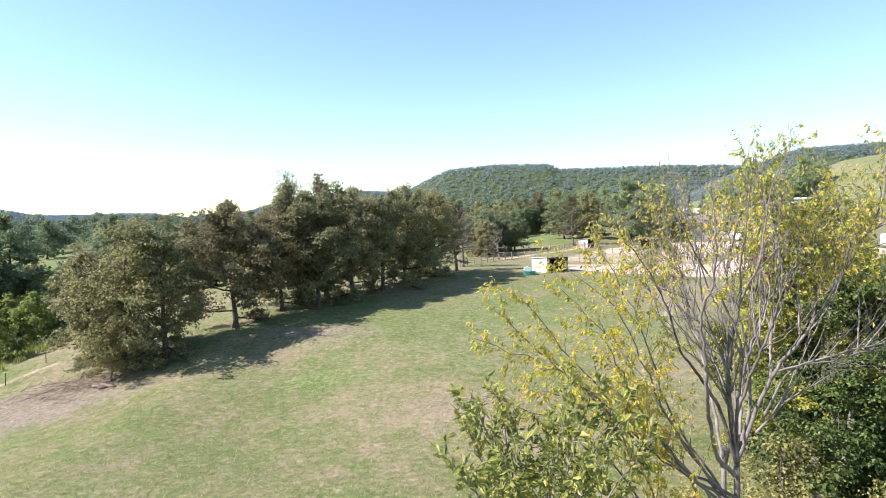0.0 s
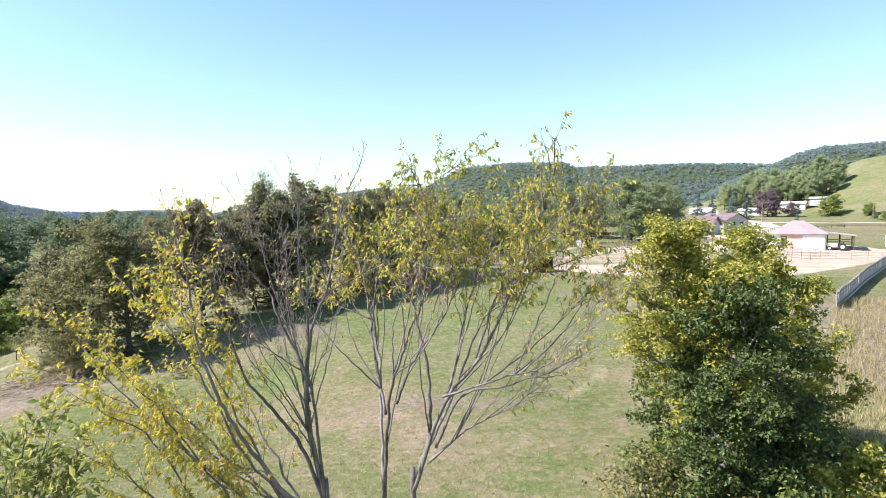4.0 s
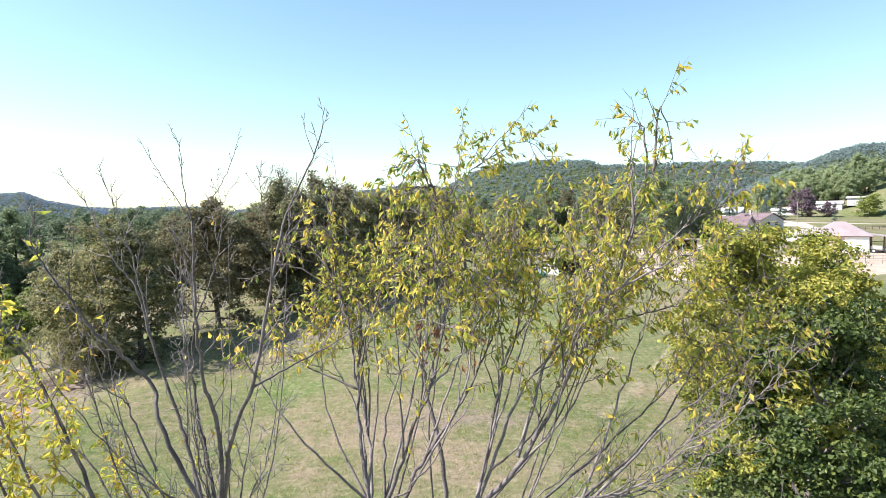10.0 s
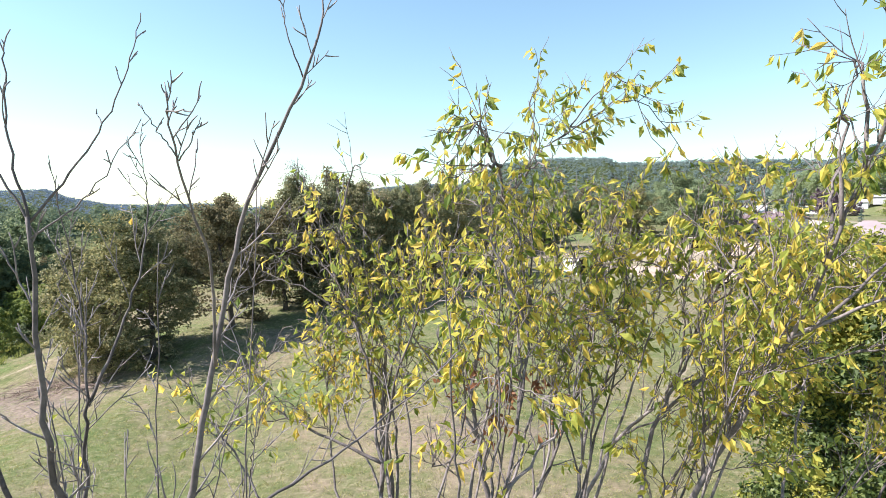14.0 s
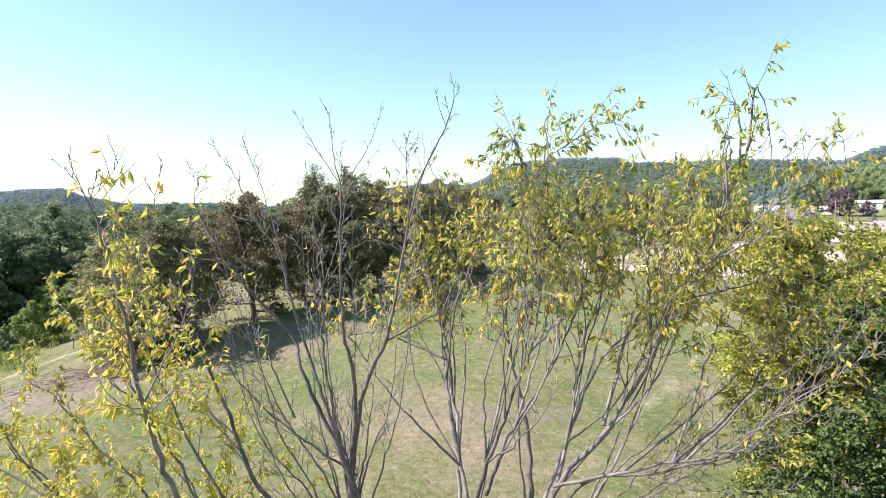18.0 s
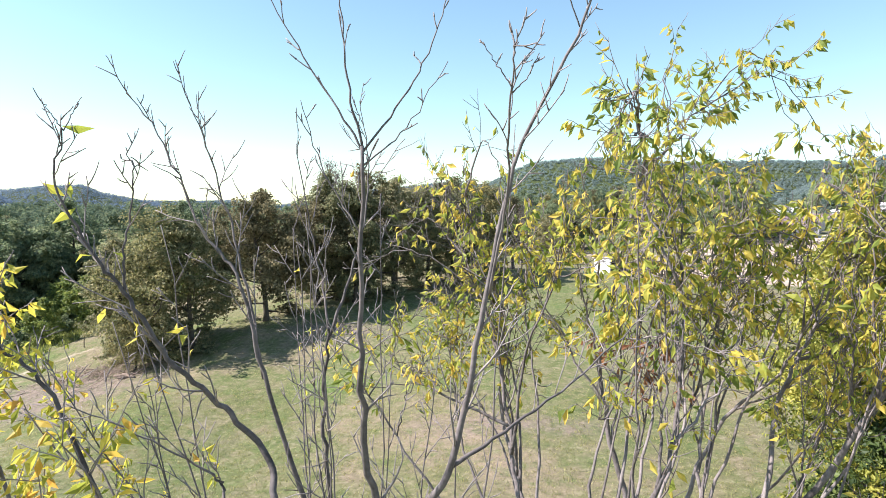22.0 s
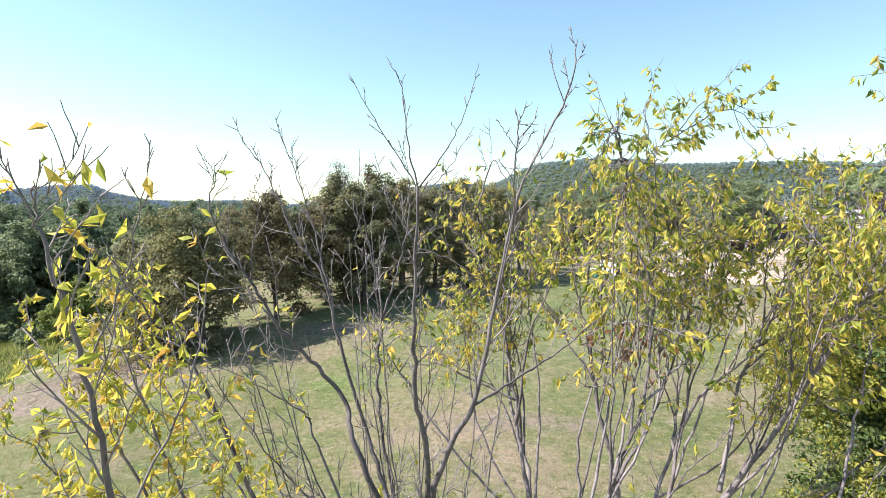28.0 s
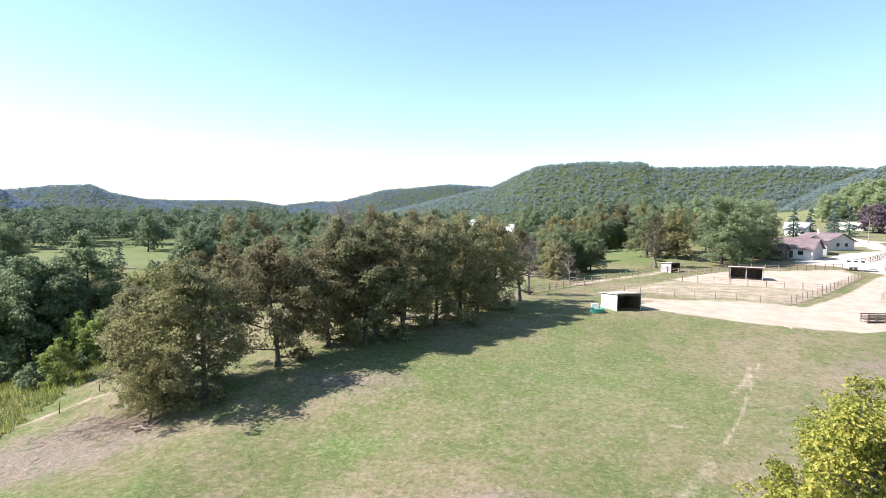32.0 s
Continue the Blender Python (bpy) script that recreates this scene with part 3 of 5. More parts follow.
    if fill:
        weight[-fill:] *= rng.uniform(0.25, 1.6, 26)[np.arange(fill) % 26]
    pick = rng.choice(len(ends), pieces, p=weight / weight.sum())
    away = rng.normal(0, 1, (pieces, 3))
    away /= np.linalg.norm(away, axis=1, keepdims=True)
    away[:, 2] = np.where(away[:, 2] < -0.25, -0.5 * away[:, 2], away[:, 2])
    bulk = spread * wide * 0.36 * rng.uniform(0.6, 1.35, len(ends))
    sites = ends[pick] + away * np.array([1, 1, 0.85]) * (bulk[pick] * rng.uniform(0.25, 1.0, pieces) ** 0.55)[:, None]
    sites[:, 2] = np.maximum(sites[:, 2], tall * clear * 0.45)
    facing = away * 0.8 + (0, 0, 0.45) + rng.normal(0, 0.6, (pieces, 3))
    part("trunk", wood, bark, ob, soft=True)
    part("crown", clump_mesh("crown", leaf_mat, sites, rng.uniform(0.6, 1.25, pieces) * size, rng, 1.0, facing), leaf_mat, ob)
    return ob


def spruce_tree(name, label, seed, tall, wide):
    rng = np.random.default_rng(seed)
    ob = thing(name, (0, 0, 0), label, "tree")
    wood, sites = Soup(), []
    wood.tube([(0, 0, -0.3), (0, 0, tall * 0.5), (0, 0, tall)], [tall * 0.02, tall * 0.012, 0.02], 6)
    for n in range(int(tall * 9)):
        h = rng.uniform(0.06, 0.98)
        az, reach = rng.uniform(0, 6.283), wide * (1 - h) ** 0.85 * rng.uniform(0.75, 1.1) + 0.1
        tip = Vector((math.cos(az) * reach, math.sin(az) * reach, h * tall - reach * 0.25))
        wood.tube([(0, 0, h * tall), tip], [0.03, 0.008], 3)
        for m in range(14):
            u = rng.uniform(0.25, 1.0)
            sites.append((tip.x * u + rng.normal(0, 0.12), tip.y * u + rng.normal(0, 0.12), h * tall + (tip.z - h * tall) * u - rng.uniform(0, 0.15)))
    part("trunk", wood, M_BARK_DARK, ob)
    part("crown", clump_mesh("crown", M_SPRUCE, np.array(sites), rng.uniform(0.14, 0.3, len(sites)), rng), M_SPRUCE, ob)
    return ob


def stand(ob, x, y, turn, scale, sink=0.15, label="", group=""):
    """A copy of a tree on the ground."""
    c = copy_thing(ob, pose(0, 0, 0))
    c.matrix_basis = Matrix.Translation(spot(x, y, -sink)) @ pose(0, 0, 0, 0, 0, turn) @ Matrix.Diagonal((scale, scale, scale * 1.0, 1))
    return tagged(c, label, group=group)


PROTO = {}


def proto(key, *args, **kw):
    ob = crowned_tree(*args, **kw)
    PROTO[key] = ob
    return ob


def retire():
    """Removes the patterns that the copies were taken from."""
    for ob in PROTO.values():
        for o in [*ob.children_recursive, ob]:
            bpy.data.objects.remove(o)


proto("row_a", "row_tree", "dark brown-green walnut tree in a pasture row", 11, 15.6, 5.4, M_ROW, clear=0.04, pieces=26000, size=0.16, limbs=18, spread=0.42)
proto("row_b", "row_tree", "dark walnut tree with thinning brown leaves", 12, 16.0, 5.2, M_ROW, clear=0.05, pieces=23000, size=0.16, limbs=18, gaps=0.15, spread=0.42)
proto("row_c", "row_tree", "broad dark tree with drooping leafy boughs", 13, 13.0, 5.6, M_ROW_OLIVE, pieces=17000, size=0.165, limbs=15, clear=0.09)
proto("row_brown", "row_tree", "walnut tree turning rust brown", 14, 12.0, 4.6, M_BROWN, pieces=19000, size=0.16, limbs=14, clear=0.1)
proto("thin", "bare_tree", "half-bare grey tree with sparse leaves", 15, 15.5, 3.6, M_BROWN, bark=M_BARK, pieces=8000, size=0.13, limbs=19, gaps=0.2, fill=60, stout=2.4)
proto("twiggy", "bare_tree", "tall grey tree whose top is nearly bare", 28, 17.4, 3.9, M_GREYED, bark=M_BARK, pieces=6500, size=0.1, limbs=24, clear=0.3, spread=0.8, fill=6, stout=2.2)
proto("dead", "dead_tree", "small dead grey tree beside the fence", 16, 6.5, 2.2, M_BROWN, bark=M_BARK, pieces=160, size=0.1, limbs=14, gaps=0.8, fill=0, stout=2.4)
proto("silver", "silver_tree", "large tree with silvery green leaves", 17, 17.0, 6.5, M_SILVER, pieces=22000, size=0.23, limbs=16, clear=0.08)
proto("wood_a", "woodland_tree", "dark green tree in dense woods", 18, 16.0, 5.5, M_WOODS, pieces=12000, size=0.26, limbs=12, clear=0.08)
proto("wood_b", "woodland_tree", "tall dark green woodland tree", 19, 18.0, 5.0, M_WOODS, pieces=12000, size=0.26, limbs=12, clear=0.1)
proto("wood_c", "woodland_tree", "olive green tree in mixed woods", 20, 14.0, 5.0, M_ROW_OLIVE, pieces=11000, size=0.25, limbs=12, clear=0.08)
proto("wood_d", "woodland_tree", "brownish autumn woodland tree", 21, 15.0, 5.2, M_BROWN, pieces=10000, size=0.25, limbs=12, clear=0.08)
proto("bright", "small_tree", "bright yellow-green young tree", 22, 7.5, 3.0, M_BRIGHT, pieces=4500, size=0.22, limbs=11, clear=0.05)
proto("belt", "belt_tree", "pale green tree in a belt below the hayfield", 27, 20.0, 6.0, M_BELT_HAZE, pieces=9000, size=0.34, limbs=14, clear=0.06)
proto("purple", "purple_tree", "dark purple-leaved ornamental tree", 23, 9.0, 5.0, M_PURPLE, pieces=6500, size=0.3, limbs=12, clear=0.06)
proto("lawn", "lawn_tree", "round green tree on mown lawn", 24, 7.0, 3.4, M_BRIGHT, pieces=8000, size=0.22, limbs=14, clear=0.12, spread=0.65)
PROTO["spruce"] = spruce_tree("spruce_tree", "conical blue-green spruce tree", 25, 9.0, 2.6)
proto("bush", "bush", "low dense green hedgerow bush", 26, 2.6, 1.8, M_WOODS, pieces=2200, size=0.16, limbs=9, clear=0.02)

ROW = [("row_c", -31.0, 56.4, 0, 1.04), ("row_b", -34.8, 58.2, 120, 0.8), ("row_b", -27.6, 57.8, 200, 0.86), ("row_c", -31.2, 54.4, 75, 0.42), ("row_brown", -22.8, 63.8, 40, 1.16),
       ("row_a", -17.8, 73.0, 90, 0.98), ("row_b", -15.6, 72.4, 10, 0.96), ("twiggy", -19.0, 76.5, 0, 1.02), ("thin", -15.4, 77.0, 75, 1.12), ("row_b", -12.0, 77.4, 150, 1.0), ("row_a", -8.6, 82.0, 200, 0.9), ("row_a", -5.8, 84.9, 300, 0.95),
       ("row_c", -4.0, 90.0, 60, 1.0), ("row_b", -1.6, 93.6, 210, 0.9), ("thin", 2.2, 101.0, 25, 0.85), ("row_c", -8.5, 96.0, 25, 1.0), ("twiggy", 3.6, 109.0, 60, 0.66), ("thin", -13.5, 84.0, 130, 0.98), ("row_brown", -19.5, 70.5, 10, 1.05)]
for key, x, y, turn, scale in ROW:
    stand(PROTO[key], x, y, turn, scale, group="pasture tree row")
stand(PROTO["dead"], 11.6, 124.5, 30, 1.15)
YARD_TREES = [("thin", 33.8, 153.5, 0, 0.92), ("silver", 51.6, 163, 0, 1.0), ("silver", 59, 170, 140, 0.92), ("wood_c", 43, 172, 0, 0.95), ("wood_c", 66, 180, 30, 1.0), ("wood_a", 36, 176, 0, 0.9),
              ("purple", 171, 325, 0, 1.5), ("purple", 183, 322, 90, 0.8), ("lawn", 197, 313, 0, 1.65), ("lawn", 208, 300, 50, 0.9), ("lawn", 190, 262, 10, 0.75), ("lawn", 232, 290, 80, 0.8),
              ("spruce", 124, 262, 0, 1.40), ("spruce", 118, 285, 60, 1.68), ("spruce", 128, 292, 10, 1.54), ("spruce", 137, 290, 0, 1.89), ("spruce", 146, 296, 200, 1.68), ("spruce", 113, 300, 20, 1.82), ("spruce", 150, 259, 20, 0.65),
              ("bush", 205, 292, 0, 1.0), ("bush", 216, 288, 40, 1.1)]
for key, x, y, turn, scale in YARD_TREES:
    stand(PROTO[key], x, y, turn, scale)

rng = np.random.default_rng(5)


FAR = []


def open_view(x, y):
    """Outside the wedge of low meadow on the valley floor."""
    return not (-43.0 < math.degrees(math.atan2(x, y)) < -30 and 104 < math.hypot(x, y) < 284)


def grove(keys, count, x0, x1, y0, y1, low=0.8, high=1.2, keep=None):
    for _ in range(count):
        x, y = rng.uniform(x0, x1), rng.uniform(y0, y1)
        key, turn, scale = keys[int(rng.integers(len(keys)))], rng.uniform(0, 360), rng.uniform(low, high)
        if -6.5 < math.degrees(math.atan2(x - 3, y)) < -0.8 and 104 < y < 292:
            scale *= 0.52
        if not open_view(x, y) or not (keep is None or keep(x, y)):
            continue
        if math.hypot(x, y) > 300:
            FAR.append((x, y, scale))
        else:
            stand(PROTO[key], x, y, turn, scale, group="woods round the pasture")


WOODS = ["wood_a", "wood_a", "wood_b", "wood_c", "wood_d", "row_b"]
grove(["wood_a", "wood_b", "wood_a", "wood_c"], 26, -92, -56, 66, 110, 0.7, 1.0)
grove(["bush", "bright", "bush"], 22, -62, -49, 60, 84, 0.6, 1.1)
grove(["wood_c", "wood_d", "wood_a", "row_b"], 26, -66, -28, 100, 150, 0.6, 0.9)
grove(WOODS, 60, -200, -70, 112, 190, 0.75, 1.05, None)
for n in range(26):
    stand(PROTO[["wood_c", "bright", "row_brown", "wood_a"][n % 4]], rng.uniform(-125, -68), rng.uniform(100, 142), rng.uniform(0, 360), rng.uniform(0.45, 0.6) * (1.6 if n % 4 == 1 else 1), group="woods round the pasture")
grove(WOODS, 170, -360, -60, 225, 350, 0.9, 1.2, lambda x, y: math.hypot(x, y) > 290)
grove(WOODS, 60, -60, 10, 130, 240, 0.7, 1.0)
grove(["wood_a", "row_b", "wood_c", "wood_a"], 14, 6, 19, 134, 178, 0.55, 0.75)
grove(["wood_a", "bright", "wood_c"], 16, 14, 46, 196, 250, 0.6, 0.85)
grove(WOODS, 90, -120, 90, 290, 420, 0.8, 1.1)
grove(["wood_c", "wood_a", "wood_d", "silver"], 30, 26, 92, 190, 290, 0.75, 1.0, lambda x, y: x < 0.365 * y)
for x, y, k in ((65, 179, "silver"), (72, 199, "silver"), (80, 214, "wood_a"), (60, 186, "wood_a"), (86, 232, "silver")):
    stand(PROTO[k], x, y, x * 5, 0.92, group="woods round the pasture")
grove(WOODS, 260, -460, 150, 400, 640, 0.9, 1.3, lambda x, y: x < 0.28 * y)
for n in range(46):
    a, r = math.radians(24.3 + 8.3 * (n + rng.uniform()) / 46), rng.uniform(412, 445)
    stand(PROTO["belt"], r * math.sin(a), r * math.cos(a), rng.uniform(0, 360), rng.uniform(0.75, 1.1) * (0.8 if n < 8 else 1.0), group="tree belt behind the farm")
stand(PROTO["spruce"], -97, 166, 0, 1.35)
stand(PROTO["spruce"], -131, 182, 40, 1.1)
stand(PROTO["bright"], -46, 88, 0, 1.0)
stand(PROTO["bright"], 14, 150, 0, 0.7)
for bx, by, bs in ((-122, 160, 0.9), (-108, 168, 1.1), (-140, 172, 1.0), (-96, 150, 1.2), (-84, 138, 1.0), (-100, 128, 0.9)):
    stand(PROTO["bush"], bx, by, bx * 7, bs * 1.6)
retire()


def far_woods():
    """The trees past the fields, too far off to tell apart."""
    rng = np.random.default_rng(33)
    sites, sizes, ways = [], [], []
    for x, y, scale in FAR:
        k, z = 460, height(x, y)
        lump = rng.normal(0, 1, (9, 3)) * (2.6, 2.6, 2.4) * scale
        off = rng.normal(0, 1, (k, 3))
        off /= np.linalg.norm(off, axis=1, keepdims=True)
        off[:, 2] = np.where(off[:, 2] < -0.3, -off[:, 2], off[:, 2])
        sites.append(np.array((x, y, z + 7.0 * scale)) + off * rng.uniform(0.6, 1.0, (k, 1)) * 3.3 * scale + lump[rng.integers(0, 9, k)])
        sizes.append(rng.uniform(0.5, 1.0, k) * scale)
        ways.append(off + (0, 0, 0.4) + rng.normal(0, 0.4, (k, 3)))
    me = clump_mesh("far_woods", M_FAR_WOODS, np.concatenate(sites), np.concatenate(sizes), rng, 1.0, np.concatenate(ways))
    tagged(new("far_woods", me), "far belts of mixed green trees on the valley floor", "woods", kind="stuff")


far_woods()


# ---- wooded hills ----
def hazed_hill_canopy():
    rng = np.random.default_rng(9)
    for far, width, crest in RIDGES:
        sites, sizes = [], []
        lo, hi = max(crest[0][0], -52), min(crest[-1][0], 44)
        step = 6.2 + far * 0.0022
        n = int((hi - lo) * 0.0175 * far * width * 0.8 / step ** 2 * 1.8)
        az, u = np.radians(rng.uniform(lo, hi, n)), rng.uniform(-0.75, 0.1, n)
        r = far + u * width
        x, y = r * np.sin(az), r * np.cos(az)
        z, wood = land(x, y)
        keep = wood > 0.3
        x, y, z = x[keep], y[keep], z[keep]
        size = rng.uniform(1.9, 4.4, len(x)) * (0.85 + far / 6000)
        k = 13 if far < 1500 else 8
        off = rng.normal(0, 1, (len(x), k, 3))
        off /= np.linalg.norm(off, axis=2, keepdims=True)
        off[:, :, 2] = np.abs(off[:, :, 2]) * 1.3 - 0.1
        off *= rng.uniform(0.55, 1.0, (len(x), k, 1)) * size[:, None, None]
        sites.append((np.stack([x, y, z + size * 0.4], 1)[:, None] + off).reshape(-1, 3))
        sizes.append(np.repeat(size, k) * rng.uniform(0.28, 0.52, len(x) * k))
        # Haze sits in the canopy colour; all other ridges take the bluer tint.
        mat = M_HILL_HAZE if far in (1200, 1400) else M_FAR_HILL_HAZE
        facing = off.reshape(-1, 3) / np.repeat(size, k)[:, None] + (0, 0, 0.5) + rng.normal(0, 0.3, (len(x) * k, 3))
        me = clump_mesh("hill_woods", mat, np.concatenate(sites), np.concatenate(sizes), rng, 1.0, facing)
        tagged(new("hill_woods", me), "dense forest covering a distant bluff, tinted for haze" if far < 1600 else "forest on a far bluff, tinted blue for haze", "forest", kind="stuff")


hazed_hill_canopy()


# ---- box elders and maple beside the pasture ----
def stands(name, label, seed, at, tall, wide, mat, pieces, size, turn=0, **kw):
    ob = crowned_tree(name, label, seed, tall, wide, mat, bark=M_BARK, pieces=pieces, size=size, **kw)
    ob.matrix_basis = Matrix.Translation(spot(*at, -0.2)) @ pose(0, 0, 0, 0, 0, turn)
    return ob


stands("box_elder", "tall yellow-green box elder behind the dark maple", 31, (15.0, 23.4), 15.2, 2.5, M_LIME, 36000, 0.085, 70, limbs=24, clear=0.4, shape=0.8, spread=0.5)
stands("box_elder", "broad yellow-green box elder beside the pasture", 33, (18.4, 32.4), 13.2, 3.7, M_LIME, 42000, 0.105, 20, limbs=26, clear=0.06, shape=0.7, spread=0.42)
stands("box_elder", "low yellow-green box elder beside the dry grass", 36, (19.2, 27.0), 12.4, 2.8, M_LIME, 28000, 0.1, 130, limbs=20, clear=0.05, shape=0.7, spread=0.45)
stands("maple_tree", "dense dark green maple in front of the box elders", 32, (13.9, 20.6), 11.8, 2.9, M_GREEN, 46000, 0.092, 20, limbs=26, clear=0.05, shape=0.75, spread=0.42)
for at, tall, wide, mat, turn in (((16.6, 21.6), 7.6, 2.4, M_GREEN, 40), ((18.4, 23.4), 7.0, 2.4, M_GREEN, 100), ((15.6, 18.8), 5.4, 2.0, M_GREEN, 200), ((17.0, 19.6), 5.6, 1.6, M_LIME, 10), ((18.2, 20.6), 6.6, 1.4, M_LIME, 60)):
    stands("understory_tree", "low leafy sapling in the shade of the larger trees", int(at[0] * 7), at, tall, wide, mat, 11000, 0.095, turn, limbs=14, clear=0.03, spread=0.6)
for at, tall, wide, turn in (((11.4, 19.6), 6.4, 1.9, 100), ((13.2, 17.8), 5.4, 1.8, 160), ((9.8, 17.4), 5.2, 1.9, 60), ((11.8, 16.6), 4.8, 1.8, 210), ((8.4, 18.6), 4.6, 1.7, 310)):
    stands("thicket_shrub", "thin olive shrub with small leaves beside the maple", int(at[0] * 7), at, tall, wide, M_THICKET, 4200, 0.075, turn, limbs=16, clear=0.03, spread=0.8, fill=90, stout=1.6)


# ---- sparse trees close to the camera ----
def curve(points, steps=7):
    """A smooth line through the given points."""
    p = [Vector(q) for q in points]
    p = [p[0] * 2 - p[1]] + p + [p[-1] * 2 - p[-2]]
    out = []
    for i in range(1, len(p) - 2):
        for s in range(steps):
            t = s / steps
            a, b, c, d = p[i - 1], p[i], p[i + 1], p[i + 2]
            out.append(0.5 * (2 * b + (c - a) * t + (2 * a - 5 * b + 4 * c - d) * t * t + (3 * b - a - 3 * c + d) * t ** 3))
    return out + [p[-2]]


class Sparse:
    """A loosely branched tree of stems, side shoots, twigs and single leaves."""

    def __init__(self, name, label, base, seed):
        self.rng = np.random.default_rng(seed)
        self.ob, self.base = thing(name, base, label, "tree"), Vector(base)
        self.twigs, self.sites, self.ways = Soup(), [], []
        self.lush, self.bark = None, M_BARK

    def stem(self, points, r0, r1, leafy=1.0, side=9, reach=0.9, start=0.35, wobble=0.03, twig=4, gap=0.07, mat=None, sides=7, name="stem"):
        rng, pts = self.rng, curve(points)
        n = len(pts)
        pts = [p + Vector(rng.normal(0, wobble, 3)) * min(1, i / 4) for i, p in enumerate(pts)]
        rad = [r0 + (r1 - r0) * (i / (n - 1)) ** 0.7 for i in range(n)]
        part(name, Soup().tube([p - self.base for p in pts], rad, sides), mat or self.bark, self.ob, soft=True)
        for k in range(side):
            u = start + (0.985 - start) * (k + rng.uniform(0.1, 0.9)) / side
            i = min(int(u * (n - 1)), n - 2)
            b = pts[i].lerp(pts[i + 1], u * (n - 1) - i)
            L = reach * (1.15 - 0.75 * u) * rng.uniform(0.55, 1.25)
            r = max(rad[i] * 0.45, 0.0022)
            way = aside(rng, pts[i + 1] - pts[i], rng.uniform(0.45, 0.95))
            way.z += 0.15
            sp, sr = bough(rng, b, way, L, r, 0.0016, 6, 0.08, 0.06)
            self.twigs.tube([p - self.base for p in sp], sr, 4)
            for m in range(twig):
                t = 0.8 + 4.8 * (m + rng.uniform(0, 1)) / twig
                t = min(t, 5.95)
                c = sp[int(t)].lerp(sp[int(t) + 1], t - int(t))
                tp, tr = bough(rng, c, aside(rng, sp[int(t) + 1] - sp[int(t)], rng.uniform(0.4, 0.9)), L * rng.uniform(0.25, 0.5), 0.0028, 0.0014, 4, 0.12, 0.05)
                self.twigs.tube([p - self.base for p in tp], tr, 3)
                self.dress(tp, leafy, gap)
            self.dress(sp[2:], leafy, gap)
        self.dress(pts[int(n * 0.75):], leafy, gap * 1.6)
        return pts

    def dress(self, line, leafy, gap):
        """Leaves along a twig, alternately to its two sides, in loose runs."""
        rng = self.rng
        if rng.uniform() > leafy * 1.15:
            return
        for a, b in zip(line, line[1:]):
            L = (b - a).length * (self.lush(a) if self.lush else 1.0)
            for _ in range(rng.poisson(L / gap * leafy)):
                self.sites.append(tuple(a.lerp(b, rng.uniform()) - self.base))
                self.ways.append(tuple((b - a).normalized()))

    def finish(self, mat, size, droop=1.0, single=0, accent=None):
        rng = self.rng
        tagged(part("twig", self.twigs, M_TWIG, self.ob, soft=True), kind="stuff")
        order = rng.permutation(len(self.sites))
        sites, ways = np.array(self.sites)[order], np.array(self.ways)[order]
        cut = 130 if accent else 0
        if single:
            forms = [leaf_mesh("leaf", mat, [(0, 0, 0)], [(0, 0, -1)], [1.0], rng, 0.4) for _ in range(5)]
            for n in range(min(single, len(sites) - cut)):
                leaf = new("leaf", forms[n % 5])
                leaf.parent = self.ob
                leaf.matrix_basis = Matrix.Translation(sites[cut + n]) @ pose(0, 0, 0, *rng.uniform((-35, -35, 0), (35, 35, 360))) @ Matrix.Scale(size * rng.uniform(0.7, 1.25), 4)
            sites, ways = np.concatenate([sites[:cut], sites[cut + single:]]), np.concatenate([ways[:cut], ways[cut + single:]])
        if cut:
            near = np.argsort(np.linalg.norm((sites - np.array((4.7, 9.22, 6.91)) + np.array(self.base)) * (1, 1, 1.6), axis=1))[:cut]
            rest = np.setdiff1d(np.arange(len(sites)), near)
            tagged(part("withered_leaves", leaf_mesh("withered_leaves", accent, sites[near], ways[near], rng.uniform(0.7, 1.1, len(near)) * size, rng, droop), accent, self.ob), kind="stuff")
            sites, ways = sites[rest], ways[rest]
        if len(sites):
            tagged(part("leaves", leaf_mesh("leaves", mat, sites, ways, rng.uniform(0.6, 1.25, len(sites)) * size, rng, droop), mat, self.ob), kind="stuff")
        return self.ob


# many-stemmed tree with yellowing leaves in front of the pasture
fan = Sparse("cherry_tree", "many-stemmed wild cherry with sparse yellowing leaves", spot(4.45, 9.15), 41)
fan.lush = lambda p: float(np.interp(p.z, [4.0, 5.6, 6.6, 7.2, 8.2, 9.2], [0.3, 0.5, 0.7, 1.0, 1.35, 1.3]) * np.interp(p.x, [2.6, 3.4, 4.2, 5.4, 6.4, 7.4], [0.5, 0.8, 1.0, 1.0, 1.15, 0.9]))
fan.stem([spot(4.4, 9.1, -0.3), (4.3, 9.0, -1.2), (4.24, 8.95, 2.0), (4.26, 8.9, 4.3)], 0.13, 0.034, 0, 0, name="trunk", wobble=0.02)
fan.stem([spot(4.5, 9.2, -0.3), (4.62, 9.25, -0.8), (4.6, 9.3, 2.2), (4.66, 9.3, 4.25)], 0.14, 0.04, 0, 0, name="trunk", wobble=0.02)
